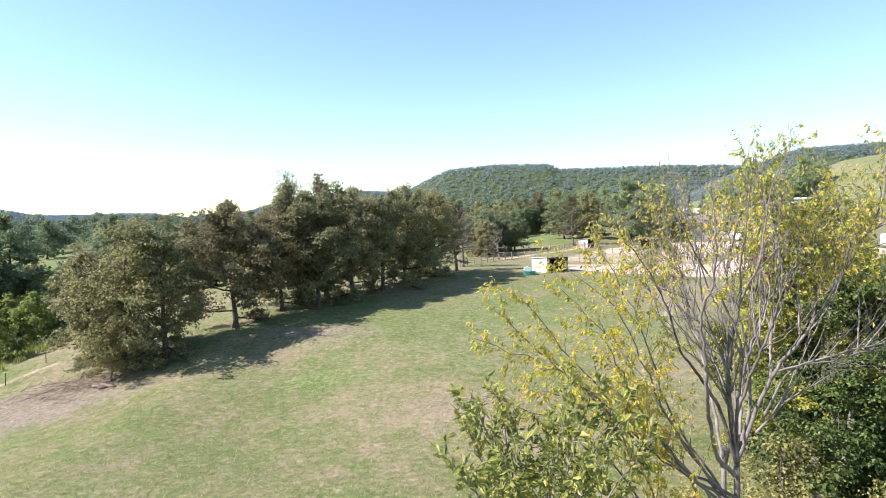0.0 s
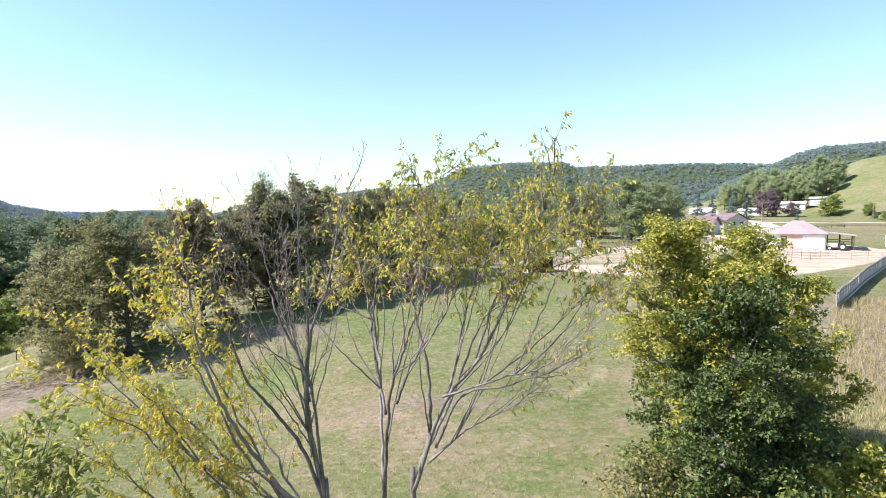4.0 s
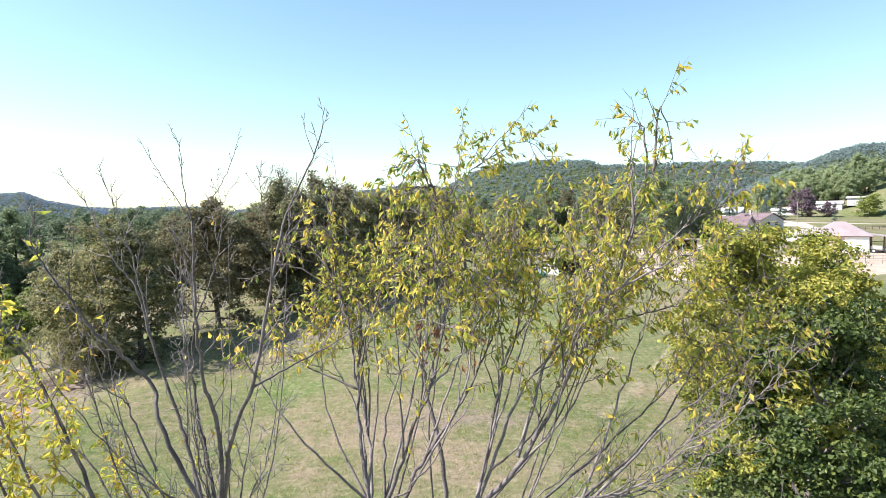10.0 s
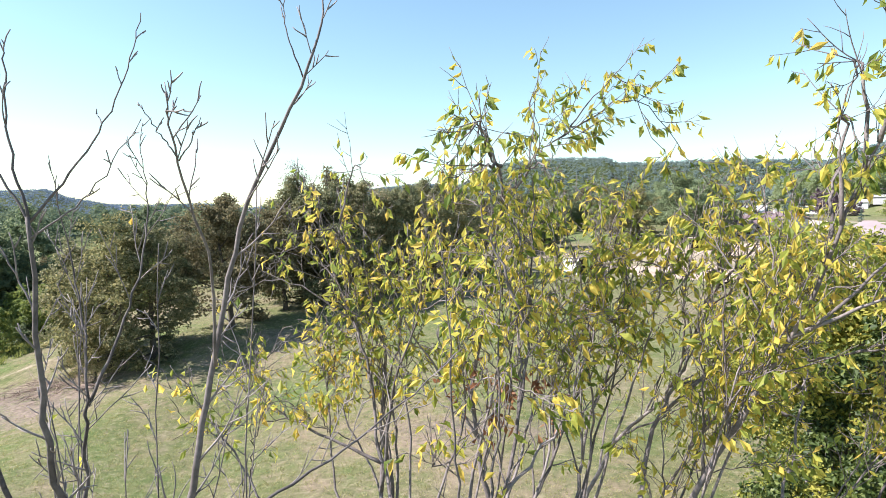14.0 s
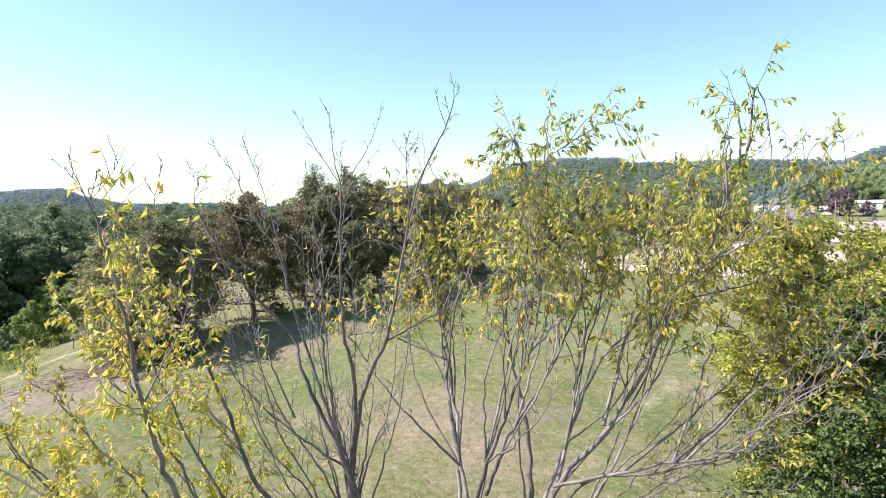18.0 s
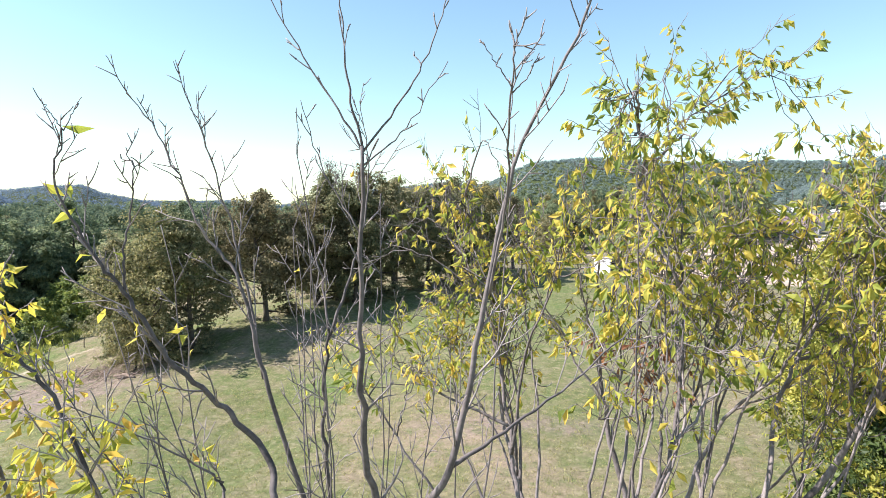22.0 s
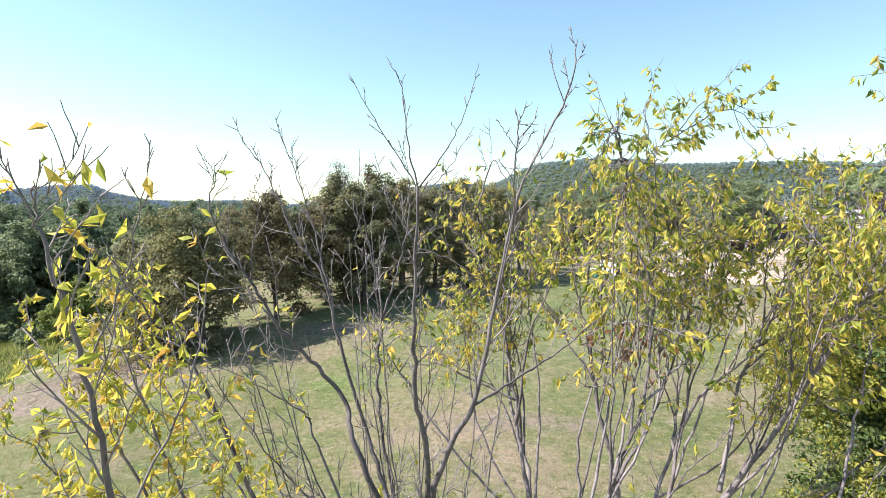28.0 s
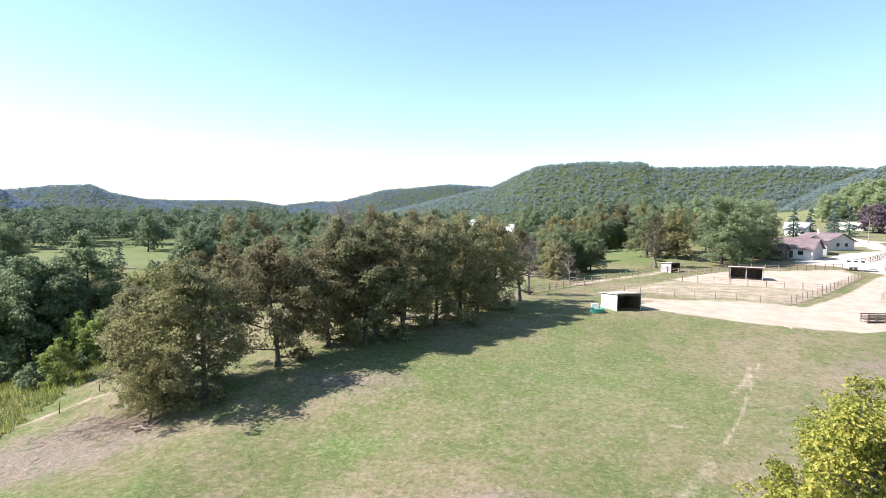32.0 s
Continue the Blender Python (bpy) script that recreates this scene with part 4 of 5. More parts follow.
FAN_STEMS = [
    ([(4.26, 8.9, 4.0), (4.36, 8.6, 5.09), (4.47, 8.35, 5.8), (4.7, 8.3, 6.49), (4.89, 8.5, 6.98), (4.99, 8.9, 7.7), (5.02, 9.1, 8.45)], 0.038, 0.5, 6),
    ([(4.26, 8.9, 4.0), (4.2, 9.2, 4.95), (4.12, 9.6, 5.86), (3.92, 10.0, 6.49), (3.93, 10.1, 7.21), (3.67, 10.0, 7.93), (3.6, 10.0, 8.4)], 0.036, 0.8, 7),
    ([(4.65, 9.3, 3.9), (4.91, 9.4, 4.88), (4.85, 9.5, 5.89), (4.7, 9.6, 6.47), (4.65, 9.64, 7.06), (4.83, 9.33, 8.3), (4.77, 9.1, 8.55), (4.65, 8.9, 8.8)], 0.042, 0.85, 8),
    ([(4.65, 9.3, 3.9), (5.14, 9.2, 5.29), (5.65, 9.2, 5.96), (6.12, 9.0, 6.97), (6.42, 8.8, 7.77), (6.6, 8.7, 8.4), (6.74, 8.62, 8.88)], 0.044, 0.8, 8),
    ([(5.0, 9.2, 4.62), (5.39, 9.1, 5.41), (6.03, 9.0, 5.6), (6.74, 8.9, 5.88), (7.28, 8.9, 6.35)], 0.03, 0.55, 6),
    ([(4.9, 9.2, 4.4), (5.46, 9.4, 4.8), (6.14, 9.6, 5.08), (6.68, 9.8, 5.29)], 0.028, 0.5, 5),
    ([(5.13, 9.2, 5.26), (5.33, 9.6, 5.86), (5.45, 10.0, 6.49), (5.73, 10.2, 7.28), (5.85, 10.3, 8.2)], 0.03, 0.9, 7),
    ([(4.47, 8.8, 5.4), (4.68, 8.9, 5.94), (5.0, 9.2, 6.36), (5.24, 9.5, 6.75), (5.5, 9.8, 7.42), (5.71, 9.8, 8.5)], 0.028, 0.85, 7),
    ([(5.1, 8.95, 5.45), (5.92, 8.7, 5.79), (6.55, 8.6, 5.99), (6.9, 8.6, 6.35), (7.21, 8.6, 6.51)], 0.022, 0.5, 4),
    ([(5.6, 9.25, 5.95), (5.92, 9.8, 6.7), (6.19, 10.0, 7.16), (6.41, 10.0, 7.78), (6.6, 10.0, 8.4)], 0.026, 0.8, 6),
    ([(4.75, 9.4, 4.3), (5.2, 10.2, 5.0), (5.71, 10.5, 6.21), (6.1, 10.3, 6.77), (6.33, 10.0, 7.62), (6.42, 9.8, 8.27)], 0.036, 0.75, 6),
    ([(4.3, 8.95, 5.2), (4.1, 9.3, 5.94), (3.98, 9.6, 6.57), (3.86, 9.8, 7.15), (3.59, 9.9, 7.77), (3.46, 9.9, 8.35)], 0.028, 0.6, 6),
    ([(4.83, 9.33, 8.2), (4.98, 9.4, 8.5), (5.2, 9.5, 8.7), (5.42, 9.54, 8.85)], 0.01, 1.0, 2),
    ([(6.42, 8.8, 7.6), (6.9, 8.7, 8.1), (7.4, 8.8, 8.4)], 0.012, 0.7, 3),
]
def crest(x):
    """How high the crown of the many-stemmed tree reaches at x."""
    return float(np.interp(x, [2.4, 3.4, 4.2, 4.8, 5.6, 6.6, 7.6], [7.4, 8.15, 8.4, 8.5, 8.45, 8.55, 7.7]))


lines = []
for points, r0, leafy, shoots in FAN_STEMS:
    line = fan.stem(points, r0 * 0.85, 0.003, leafy, 10, 0.55, 0.5, 0.008, 4, 0.058)
    lines.append(line)
    for m in range(shoots + 1):
        k = min(int(len(line) * (0.36 + 0.54 * (m + fan.rng.uniform()) / (shoots + 1))), len(line) - 2)
        way = aside(fan.rng, line[k + 1] - line[k], fan.rng.uniform(0.3, 0.7))
        way.z += 0.2
        reach = fan.rng.uniform(0.7, 1.6) * (1.1 - 0.6 * k / len(line))
        mid = line[k] + way * reach * 0.5 + Vector(fan.rng.uniform(-0.06, 0.06, 3))
        end = line[k] + way * reach + Vector((0, 0, reach * fan.rng.uniform(0.05, 0.3)))
        end.z = min(end.z, crest(end.x) - 0.1)
        fan.stem([line[k], mid, end], max(0.005, r0 * 0.3), 0.0022, leafy * 0.85, 8, 0.42, 0.3, 0.012, 3, 0.06, sides=5)
# slimmer stems that fill the fan between the main ones
for n in range(29):
    tx, ty = 2.7 + 5.2 * ((n + fan.rng.uniform()) / 29) ** 0.85, fan.rng.uniform(8.6, 10.4)
    tip = Vector((tx, ty, crest(tx) - fan.rng.uniform(0.0, 1.0)))
    line = min(lines[:12], key=lambda q: abs(q[len(q) // 2].x - 0.3 * 4.7 - 0.7 * tx) + fan.rng.uniform(0, 0.7))
    a = line[int(len(line) * fan.rng.uniform(0.08, 0.4))]
    bend = [a.lerp(tip, u) + Vector(((tx - a.x) * w, (ty - a.y) * w, 0)) + Vector(fan.rng.uniform(-0.1, 0.1, 3)) for u, w in ((0.35, 0.1), (0.7, 0.06))]
    top = fan.stem([a, *bend, tip], 0.015, 0.0024, 0.9 if tip.z > 7.2 else 0.5, 11, 0.5, 0.55, 0.007, 3, 0.052, sides=5)
    for m in range(3):
        b = top[int(len(top) * (0.5 + 0.15 * m))]
        end = b + (tip - b) * 0.6 + Vector(fan.rng.uniform(-0.6, 0.6, 3)) * Vector((1, 1, 0.4))
        end.z = min(end.z, crest(end.x))
        fan.stem([b, b.lerp(end, 0.5) + Vector(fan.rng.uniform(-0.05, 0.05, 3)), end], 0.006, 0.002, 0.8, 8, 0.36, 0.3, 0.01, 3, 0.055, sides=4)
fan.finish(M_YELLOW, 0.083, 1.5, 250, M_RUST)

# the nearly bare tree that the camera comes closest to
bare = Sparse("bare_cherry_tree", "slender half-bare cherry with a few golden leaves", spot(3.75, 7.4), 42)
bare.bark = M_CHERRY
bare.lush = lambda p: float(np.interp(p.x, [0.5, 2.6, 3.1, 3.6], [1.0, 1.0, 0.6, 0.35]) * np.interp(p.z, [7.6, 8.3], [1.0, 0.45]))
bare.stem([spot(3.78, 7.45, -0.3), (3.74, 7.5, 0.5), (3.76, 7.5, 4.9)], 0.12, 0.036, 0, 0, name="trunk", wobble=0.02)
F2 = (3.75, 7.48, 4.6)
# the straight leader and its bare forked top
bare.stem([F2, (3.6, 7.42, 5.5), (3.58, 7.35, 6.07), (3.65, 7.25, 6.79), (3.6, 7.15, 7.23), (3.61, 7.05, 7.65), (3.63, 7.0, 8.2)], 0.03, 0.0052, 0.0, 9, 0.25, 0.55, 0.004, 2)
bare.stem([(3.63, 7.0, 8.18), (3.58, 7.0, 8.42), (3.55, 7.03, 8.62), (3.47, 7.05, 8.76)], 0.0042, 0.0012, 0.0, 5, 0.1, 0.3, 0.003, 1)
bare.stem([(3.63, 7.0, 8.18), (3.53, 7.0, 8.34), (3.42, 7.0, 8.5), (3.32, 7.0, 8.68)], 0.0038, 0.0012, 0.0, 5, 0.1, 0.3, 0.003, 1)
bare.stem([(3.63, 7.0, 8.18), (3.75, 7.05, 8.36), (3.83, 7.1, 8.56), (3.87, 7.12, 8.74)], 0.0038, 0.0012, 0.0, 4, 0.1, 0.4, 0.003, 1)
bare.stem([(3.63, 7.0, 8.14), (3.74, 7.08, 8.26), (3.85, 7.14, 8.46)], 0.003, 0.0012, 0.0, 3, 0.08, 0.4, 0.003, 1)
bare.stem([(3.61, 7.03, 7.95), (3.5, 7.05, 8.12), (3.42, 7.06, 8.34)], 0.003, 0.0012, 0.0, 5, 0.12, 0.2, 0.003, 1)
# the two stems to its right
bare.stem([F2, (3.6, 7.4, 5.6), (3.56, 7.4, 6.05), (3.7, 7.3, 6.82), (3.87, 7.25, 7.2), (3.95, 7.27, 7.64), (4.05, 7.3, 8.16), (4.26, 7.3, 8.63), (4.31, 7.36, 8.9)], 0.028, 0.002, 0.03, 14, 0.32, 0.5, 0.004, 3)
bare.stem([(4.25, 7.3, 8.6), (4.2, 7.3, 8.74), (4.19, 7.32, 8.86)], 0.0026, 0.0012, 0.0, 2, 0.06, 0.4, 0.002, 1)
bare.stem([(3.98, 7.27, 7.75), (4.03, 7.15, 8.05), (4.05, 6.95, 8.36), (4.06, 6.9, 8.48)], 0.006, 0.0016, 0.03, 8, 0.16, 0.45, 0.003, 2)
bare.stem([(4.05, 6.96, 8.34), (4.01, 6.95, 8.4), (3.97, 6.95, 8.46)], 0.0022, 0.0011, 0.0, 2, 0.05, 0.4, 0.002, 1)
bare.stem([(4.05, 6.97, 8.33), (4.09, 6.95, 8.37), (4.12, 6.95, 8.43)], 0.0022, 0.0011, 0.0, 2, 0.05, 0.4, 0.002, 1)
bare.stem([(3.86, 7.25, 7.17), (4.06, 7.4, 7.27), (4.36, 7.7, 7.42), (4.68, 8.0, 7.66)], 0.009, 0.002, 0.15, 7, 0.4, 0.35, 0.005, 3)
# the stems to its left, leafier lower down
bare.stem([F2, (3.7, 7.4, 5.39), (3.65, 7.2, 6.18), (3.34, 7.15, 6.9), (3.23, 7.25, 7.15), (3.09, 7.2, 7.34), (2.96, 7.1, 7.53), (2.84, 7.05, 7.75), (2.78, 7.0, 7.87), (2.7, 6.95, 8.08), (2.73, 6.95, 8.25)], 0.022, 0.002, 0.5, 16, 0.32, 0.5, 0.004, 3, 0.05)
bare.stem([(2.73, 6.95, 8.24), (2.69, 6.95, 8.29), (2.66, 6.95, 8.33)], 0.002, 0.0011, 0, 1, 0.04, 0.5, 0.002, 1)
bare.stem([(2.73, 6.95, 8.24), (2.76, 6.95, 8.29), (2.78, 6.96, 8.34)], 0.002, 0.0011, 0, 1, 0.04, 0.5, 0.002, 1)
bare.stem([(2.84, 7.05, 7.74), (2.85, 7.05, 7.91), (2.88, 7.05, 8.11), (2.86, 7.05, 8.2)], 0.005, 0.0014, 0.35, 6, 0.16, 0.4, 0.003, 2, 0.06)
bare.stem([(3.65, 7.2, 6.1), (3.45, 7.3, 6.6), (3.3, 7.38, 6.96), (3.16, 7.35, 7.42), (3.08, 7.35, 7.75), (2.93, 7.35, 7.94), (2.81, 7.35, 8.21), (2.64, 7.35, 8.46)], 0.016, 0.0015, 0.05, 14, 0.34, 0.45, 0.004, 3, 0.06)
bare.stem([(3.16, 7.36, 7.4), (3.05, 7.4, 7.85), (2.93, 7.42, 8.2), (2.82, 7.42, 8.48)], 0.007, 0.0014, 0.03, 9, 0.28, 0.3, 0.004, 3, 0.06)
bare.stem([(3.58, 7.4, 5.9), (3.4, 7.6, 6.5), (3.32, 7.6, 6.92), (3.3, 7.6, 7.25), (3.32, 7.6, 7.57), (3.22, 7.7, 7.89), (3.15, 7.7, 8.3)], 0.016, 0.0016, 0.06, 14, 0.36, 0.45, 0.005, 3, 0.06)
bare.stem([(3.32, 7.6, 7.5), (3.4, 7.75, 7.85), (3.42, 7.85, 8.2), (3.36, 7.9, 8.5)], 0.007, 0.0015, 0.1, 9, 0.3, 0.3, 0.005, 3, 0.06)
bare.stem([F2, (3.5, 7.4, 5.33), (3.18, 7.3, 5.83), (2.92, 7.25, 6.17), (2.7, 7.2, 6.8), (2.4, 7.24, 7.33), (2.2, 7.2, 7.56), (2.0, 7.15, 7.9)], 0.03, 0.002, 0.8, 18, 0.6, 0.45, 0.006, 4, 0.045)
bare.stem([(3.2, 7.3, 6.6), (3.05, 7.3, 6.94), (3.0, 7.28, 7.07), (2.79, 7.2, 7.22), (2.58, 7.1, 7.36)], 0.008, 0.002, 0.4, 8, 0.35, 0.3, 0.005, 3, 0.05)
near = bare.stem([(3.7, 7.46, 4.5), (3.35, 7.2, 4.87), (3.03, 6.75, 5.7), (2.9, 6.5, 6.2), (2.78, 6.35, 6.75), (2.82, 6.15, 7.15), (2.8, 6.05, 7.65), (2.72, 6.0, 8.0), (2.7, 6.0, 8.14)], 0.034, 0.0022, 0.75, 20, 0.5, 0.5, 0.006, 4, 0.042)
bare.stem([(2.71, 6.0, 8.05), (2.62, 6.0, 8.18), (2.52, 6.0, 8.27)], 0.0028, 0.0012, 0.0, 3, 0.08, 0.4, 0.002, 1)
bare.stem([(2.8, 6.08, 7.6), (2.92, 6.1, 7.9), (3.0, 6.12, 8.25)], 0.004, 0.0014, 0.6, 6, 0.2, 0.3, 0.004, 2, 0.05)
bare.stem([(2.82, 6.2, 7.05), (3.0, 6.3, 7.5), (3.04, 6.35, 7.9)], 0.006, 0.0016, 0.8, 7, 0.3, 0.3, 0.005, 3, 0.045)
for tx, ty, tz in ((0.3, 7.2, 6.4), (0.8, 7.0, 7.0), (1.3, 7.4, 7.4), (0.6, 7.9, 6.7), (1.8, 7.4, 7.7), (1.2, 6.7, 6.2), (0.5, 6.8, 5.8), (1.5, 8.2, 7.0), (1.0, 7.6, 5.6), (1.7, 6.5, 6.7)):
    a, b = Vector((3.72, 7.45, 3.7 + 0.6 * bare.rng.uniform(-1, 1))), Vector((tx, ty, tz))
    bare.stem([a, a.lerp(b, 0.35) + Vector(bare.rng.uniform(-0.15, 0.2, 3)), a.lerp(b, 0.7) + Vector(bare.rng.uniform(-0.2, 0.25, 3)), b], 0.024, 0.003, 1.0, 19, 0.8, 0.25, 0.016, 5, 0.031)
for n in range(15):
    a = Vector((3.62, 7.38, 5.2 + 1.3 * bare.rng.uniform()))
    tip = Vector((2.3 + 1.75 * (n + bare.rng.uniform()) / 15, 7.1 + 1.1 * bare.rng.uniform(), 7.4 + 1.0 * bare.rng.uniform()))
    mid = a.lerp(tip, 0.5) + Vector(((tip.x - a.x) * 0.15, 0, -0.05)) + Vector(bare.rng.uniform(-0.06, 0.06, 3))
    bare.stem([a, a.lerp(mid, 0.5) + Vector(bare.rng.uniform(-0.04, 0.04, 3)), mid, tip], 0.011, 0.0016, 0.1 if n % 3 else 0.3, 13, 0.38, 0.35, 0.006, 3, 0.07, sides=5)
bare.finish(M_GOLD, 0.072, 1.4, 220)

# leafy sapling top just below the first camera
low = Sparse("sapling", "broad-leaved green sapling beside the cherry trees", spot(0.9, 6.0), 43)
low.stem([spot(0.9, 6.0, -0.3), (0.95, 6.05, 0.0), (0.9, 5.95, 3.6)], 0.07, 0.04, 0, 0, name="trunk", wobble=0.02)
for n in range(15):
    tip = Vector((0.95 + 1.3 * math.cos(n * 2.4) * (0.4 + 0.6 * n / 18), 5.75 + 0.7 * math.sin(n * 2.4), 6.2 - 0.9 * (n / 18) + 0.15 * math.sin(n * 5)))
    low.stem([(0.9, 5.95, 3.6), Vector((0.9, 5.95, 3.8)).lerp(tip, 0.55) + Vector((0, 0, 0.1)), tip], 0.02, 0.003, 1.0, 12, 0.55, 0.3, 0.01, 3, 0.034)
low.finish(M_SHRUB, 0.115, 0.5, 150)


# ---- fences ----
def fence(name, label, line, every=3.0, tall=1.3, rails=(0.5, 0.85, 1.2), thick=0.19, rail=0.05, post_mat=M_POST, rail_mat=M_RAIL):
    x0, y0 = line[0]
    base = spot(x0, y0)
    ob = thing(name, base, label, "fence")
    rng = np.random.default_rng(int(abs(x0 * 13 + y0 * 7)))
    one = Soup().tube([(0, 0, -0.3), (0.01, 0, tall * 0.6), (0, 0.01, tall)], [thick / 2, thick / 2 * 0.97, thick / 2 * 0.9], 7).mesh("post", post_mat)
    spots = []
    for (ax, ay), (bx, by) in zip(line, line[1:]):
        L = math.hypot(bx - ax, by - ay)
        k = max(1, round(L / every))
        spots += [(ax + (bx - ax) * i / k, ay + (by - ay) * i / k) for i in range(k)]
    spots.append(line[-1])
    for x, y in spots:
        p = new("post", one)
        p.parent = ob
        p.matrix_basis = Matrix.Translation(spot(x, y) - base) @ pose(0, 0, 0, rng.normal(0, 2), rng.normal(0, 2), rng.uniform(0, 360)) @ Matrix.Diagonal((1, 1, rng.uniform(0.92, 1.08), 1))
    for h in rails:
        s = Soup()
        for (ax, ay), (bx, by) in zip(spots, spots[1:]):
            a, b = spot(ax, ay, h) - base, spot(bx, by, h) - base
            s.tube([a, a.lerp(b, 0.5) - Vector((0, 0, 0.02)), b], [rail / 2] * 3, 4)
        part("rail", s, rail_mat, ob)
    return ob


fence("paddock_fence", "weathered post and rail fence round the dirt paddock", [(3, 109), (13, 124.6), (27.7, 141.6), (33, 148)], 2.6, 1.35, rail=0.09)
fence("wire_fence", "thin wire fence on slim posts along the dirt lane", [(18.3, 117.8), (28.5, 111.1), (37.7, 108.2), (44.2, 105.8)], 3.4, 1.3, (0.45, 0.8, 1.15), 0.13, 0.022)
fence("lane_fence", "wooden post fence between paddock and lane", [(44.2, 105.8), (56.2, 120.2), (76.9, 147.6)], 2.8, 1.4, rail=0.06)
fence("inner_fence", "wooden post fence inside the paddock", [(32, 133), (43.5, 130.2), (49.5, 127.8), (57.9, 124.1)], 3.0, 1.35, rail=0.05)
fence("back_fence", "post and rail fence behind the paddock", [(33, 148), (38.5, 141.1), (52.9, 154.1), (61.5, 153.2), (78.6, 160.2)], 2.8, 1.35, rail=0.07)
fence("yard_fence", "dark rail fence beside the lawn", [(83.9, 168.8), (95, 180), (107.3, 195.7), (120, 206)], 3.0, 1.3, (0.4, 0.8, 1.2), 0.14, 0.12, M_DARK_WOOD, M_DARK_WOOD)
fence("road_fence", "pale board fence along the farm road", [(118, 205), (140, 212), (165, 208), (200, 200)], 3.0, 1.4, (0.5, 0.9, 1.3), 0.16, 0.16)
fence("corner_fence", "dark board fence beside the barn", [(100, 178), (118, 196), (124, 205)], 3.0, 1.4, (0.5, 0.9, 1.3), 0.15, 0.14, M_DARK_WOOD, M_DARK_WOOD)
fence("pasture_fence", "sagging wire fence on thin dark posts", [(-62, 44), (-45.7, 52.9), (-43.1, 57.1), (-37, 72), (-30, 90)], 4.5, 1.2, (0.5, 1.0), 0.09, 0.012, M_DARK_WOOD)
fence("row_fence", "old wire fence behind the walnut trees", [(-14, 92), (-4, 102), (3, 109)], 3.0, 1.2, (0.5, 1.0), 0.09, 0.015)


def pipe_pen(name, label, line, tall=1.6):
    return fence(name, label, line, 2.4, tall, (0.35, 0.65, 0.95, 1.25, 1.5), 0.07, 0.045, M_STEEL, M_STEEL)


pipe_pen("round_pen", "steel pipe panels of a horse pen", [(61.8, 112.5), (64, 115.5), (66.5, 118.2), (70, 120.5), (74, 121.5), (79, 121)])
pipe_pen("barn_pen", "steel pipe pen in front of the barn", [(60, 103), (66, 110.5), (72, 112), (80, 111), (88, 108), (84, 100)])


def windbreak():
    a, b = Vector((48.5, 69.4)), Vector((78, 102.5))
    base = spot(a.x, a.y)
    ob = thing("windbreak_fence", base, "tall silvered board windbreak fence beside the dry grass", "fence")
    n, d = 150, (b - a)
    turn = math.degrees(math.atan2(d.y, d.x))
    board = Soup().box((0, 0, 1.0), (0.292, 0.03, 2.1)).mesh("board", M_GREY_BOARD)
    rng = np.random.default_rng(3)
    for i in range(n):
        p = a + d * i / n
        o = new("board", board)
        o.parent = ob
        o.matrix_basis = Matrix.Translation(spot(p.x, p.y) - base) @ pose(0, 0, 0, rng.normal(0, 1), rng.normal(0, 1), turn) @ Matrix.Diagonal((1, 1, rng.uniform(0.97, 1.03), 1))
    for h in (0.5, 1.8):
        s = Soup()
        for i in range(12):
            p, q = a + d * i / 12, a + d * (i + 1) / 12
            s.tube([spot(p.x + 0.06, p.y - 0.06, h) - base, spot(q.x + 0.06, q.y - 0.06, h) - base], [0.05, 0.05], 4)
        part("rail", s, M_RAIL, ob)


windbreak()


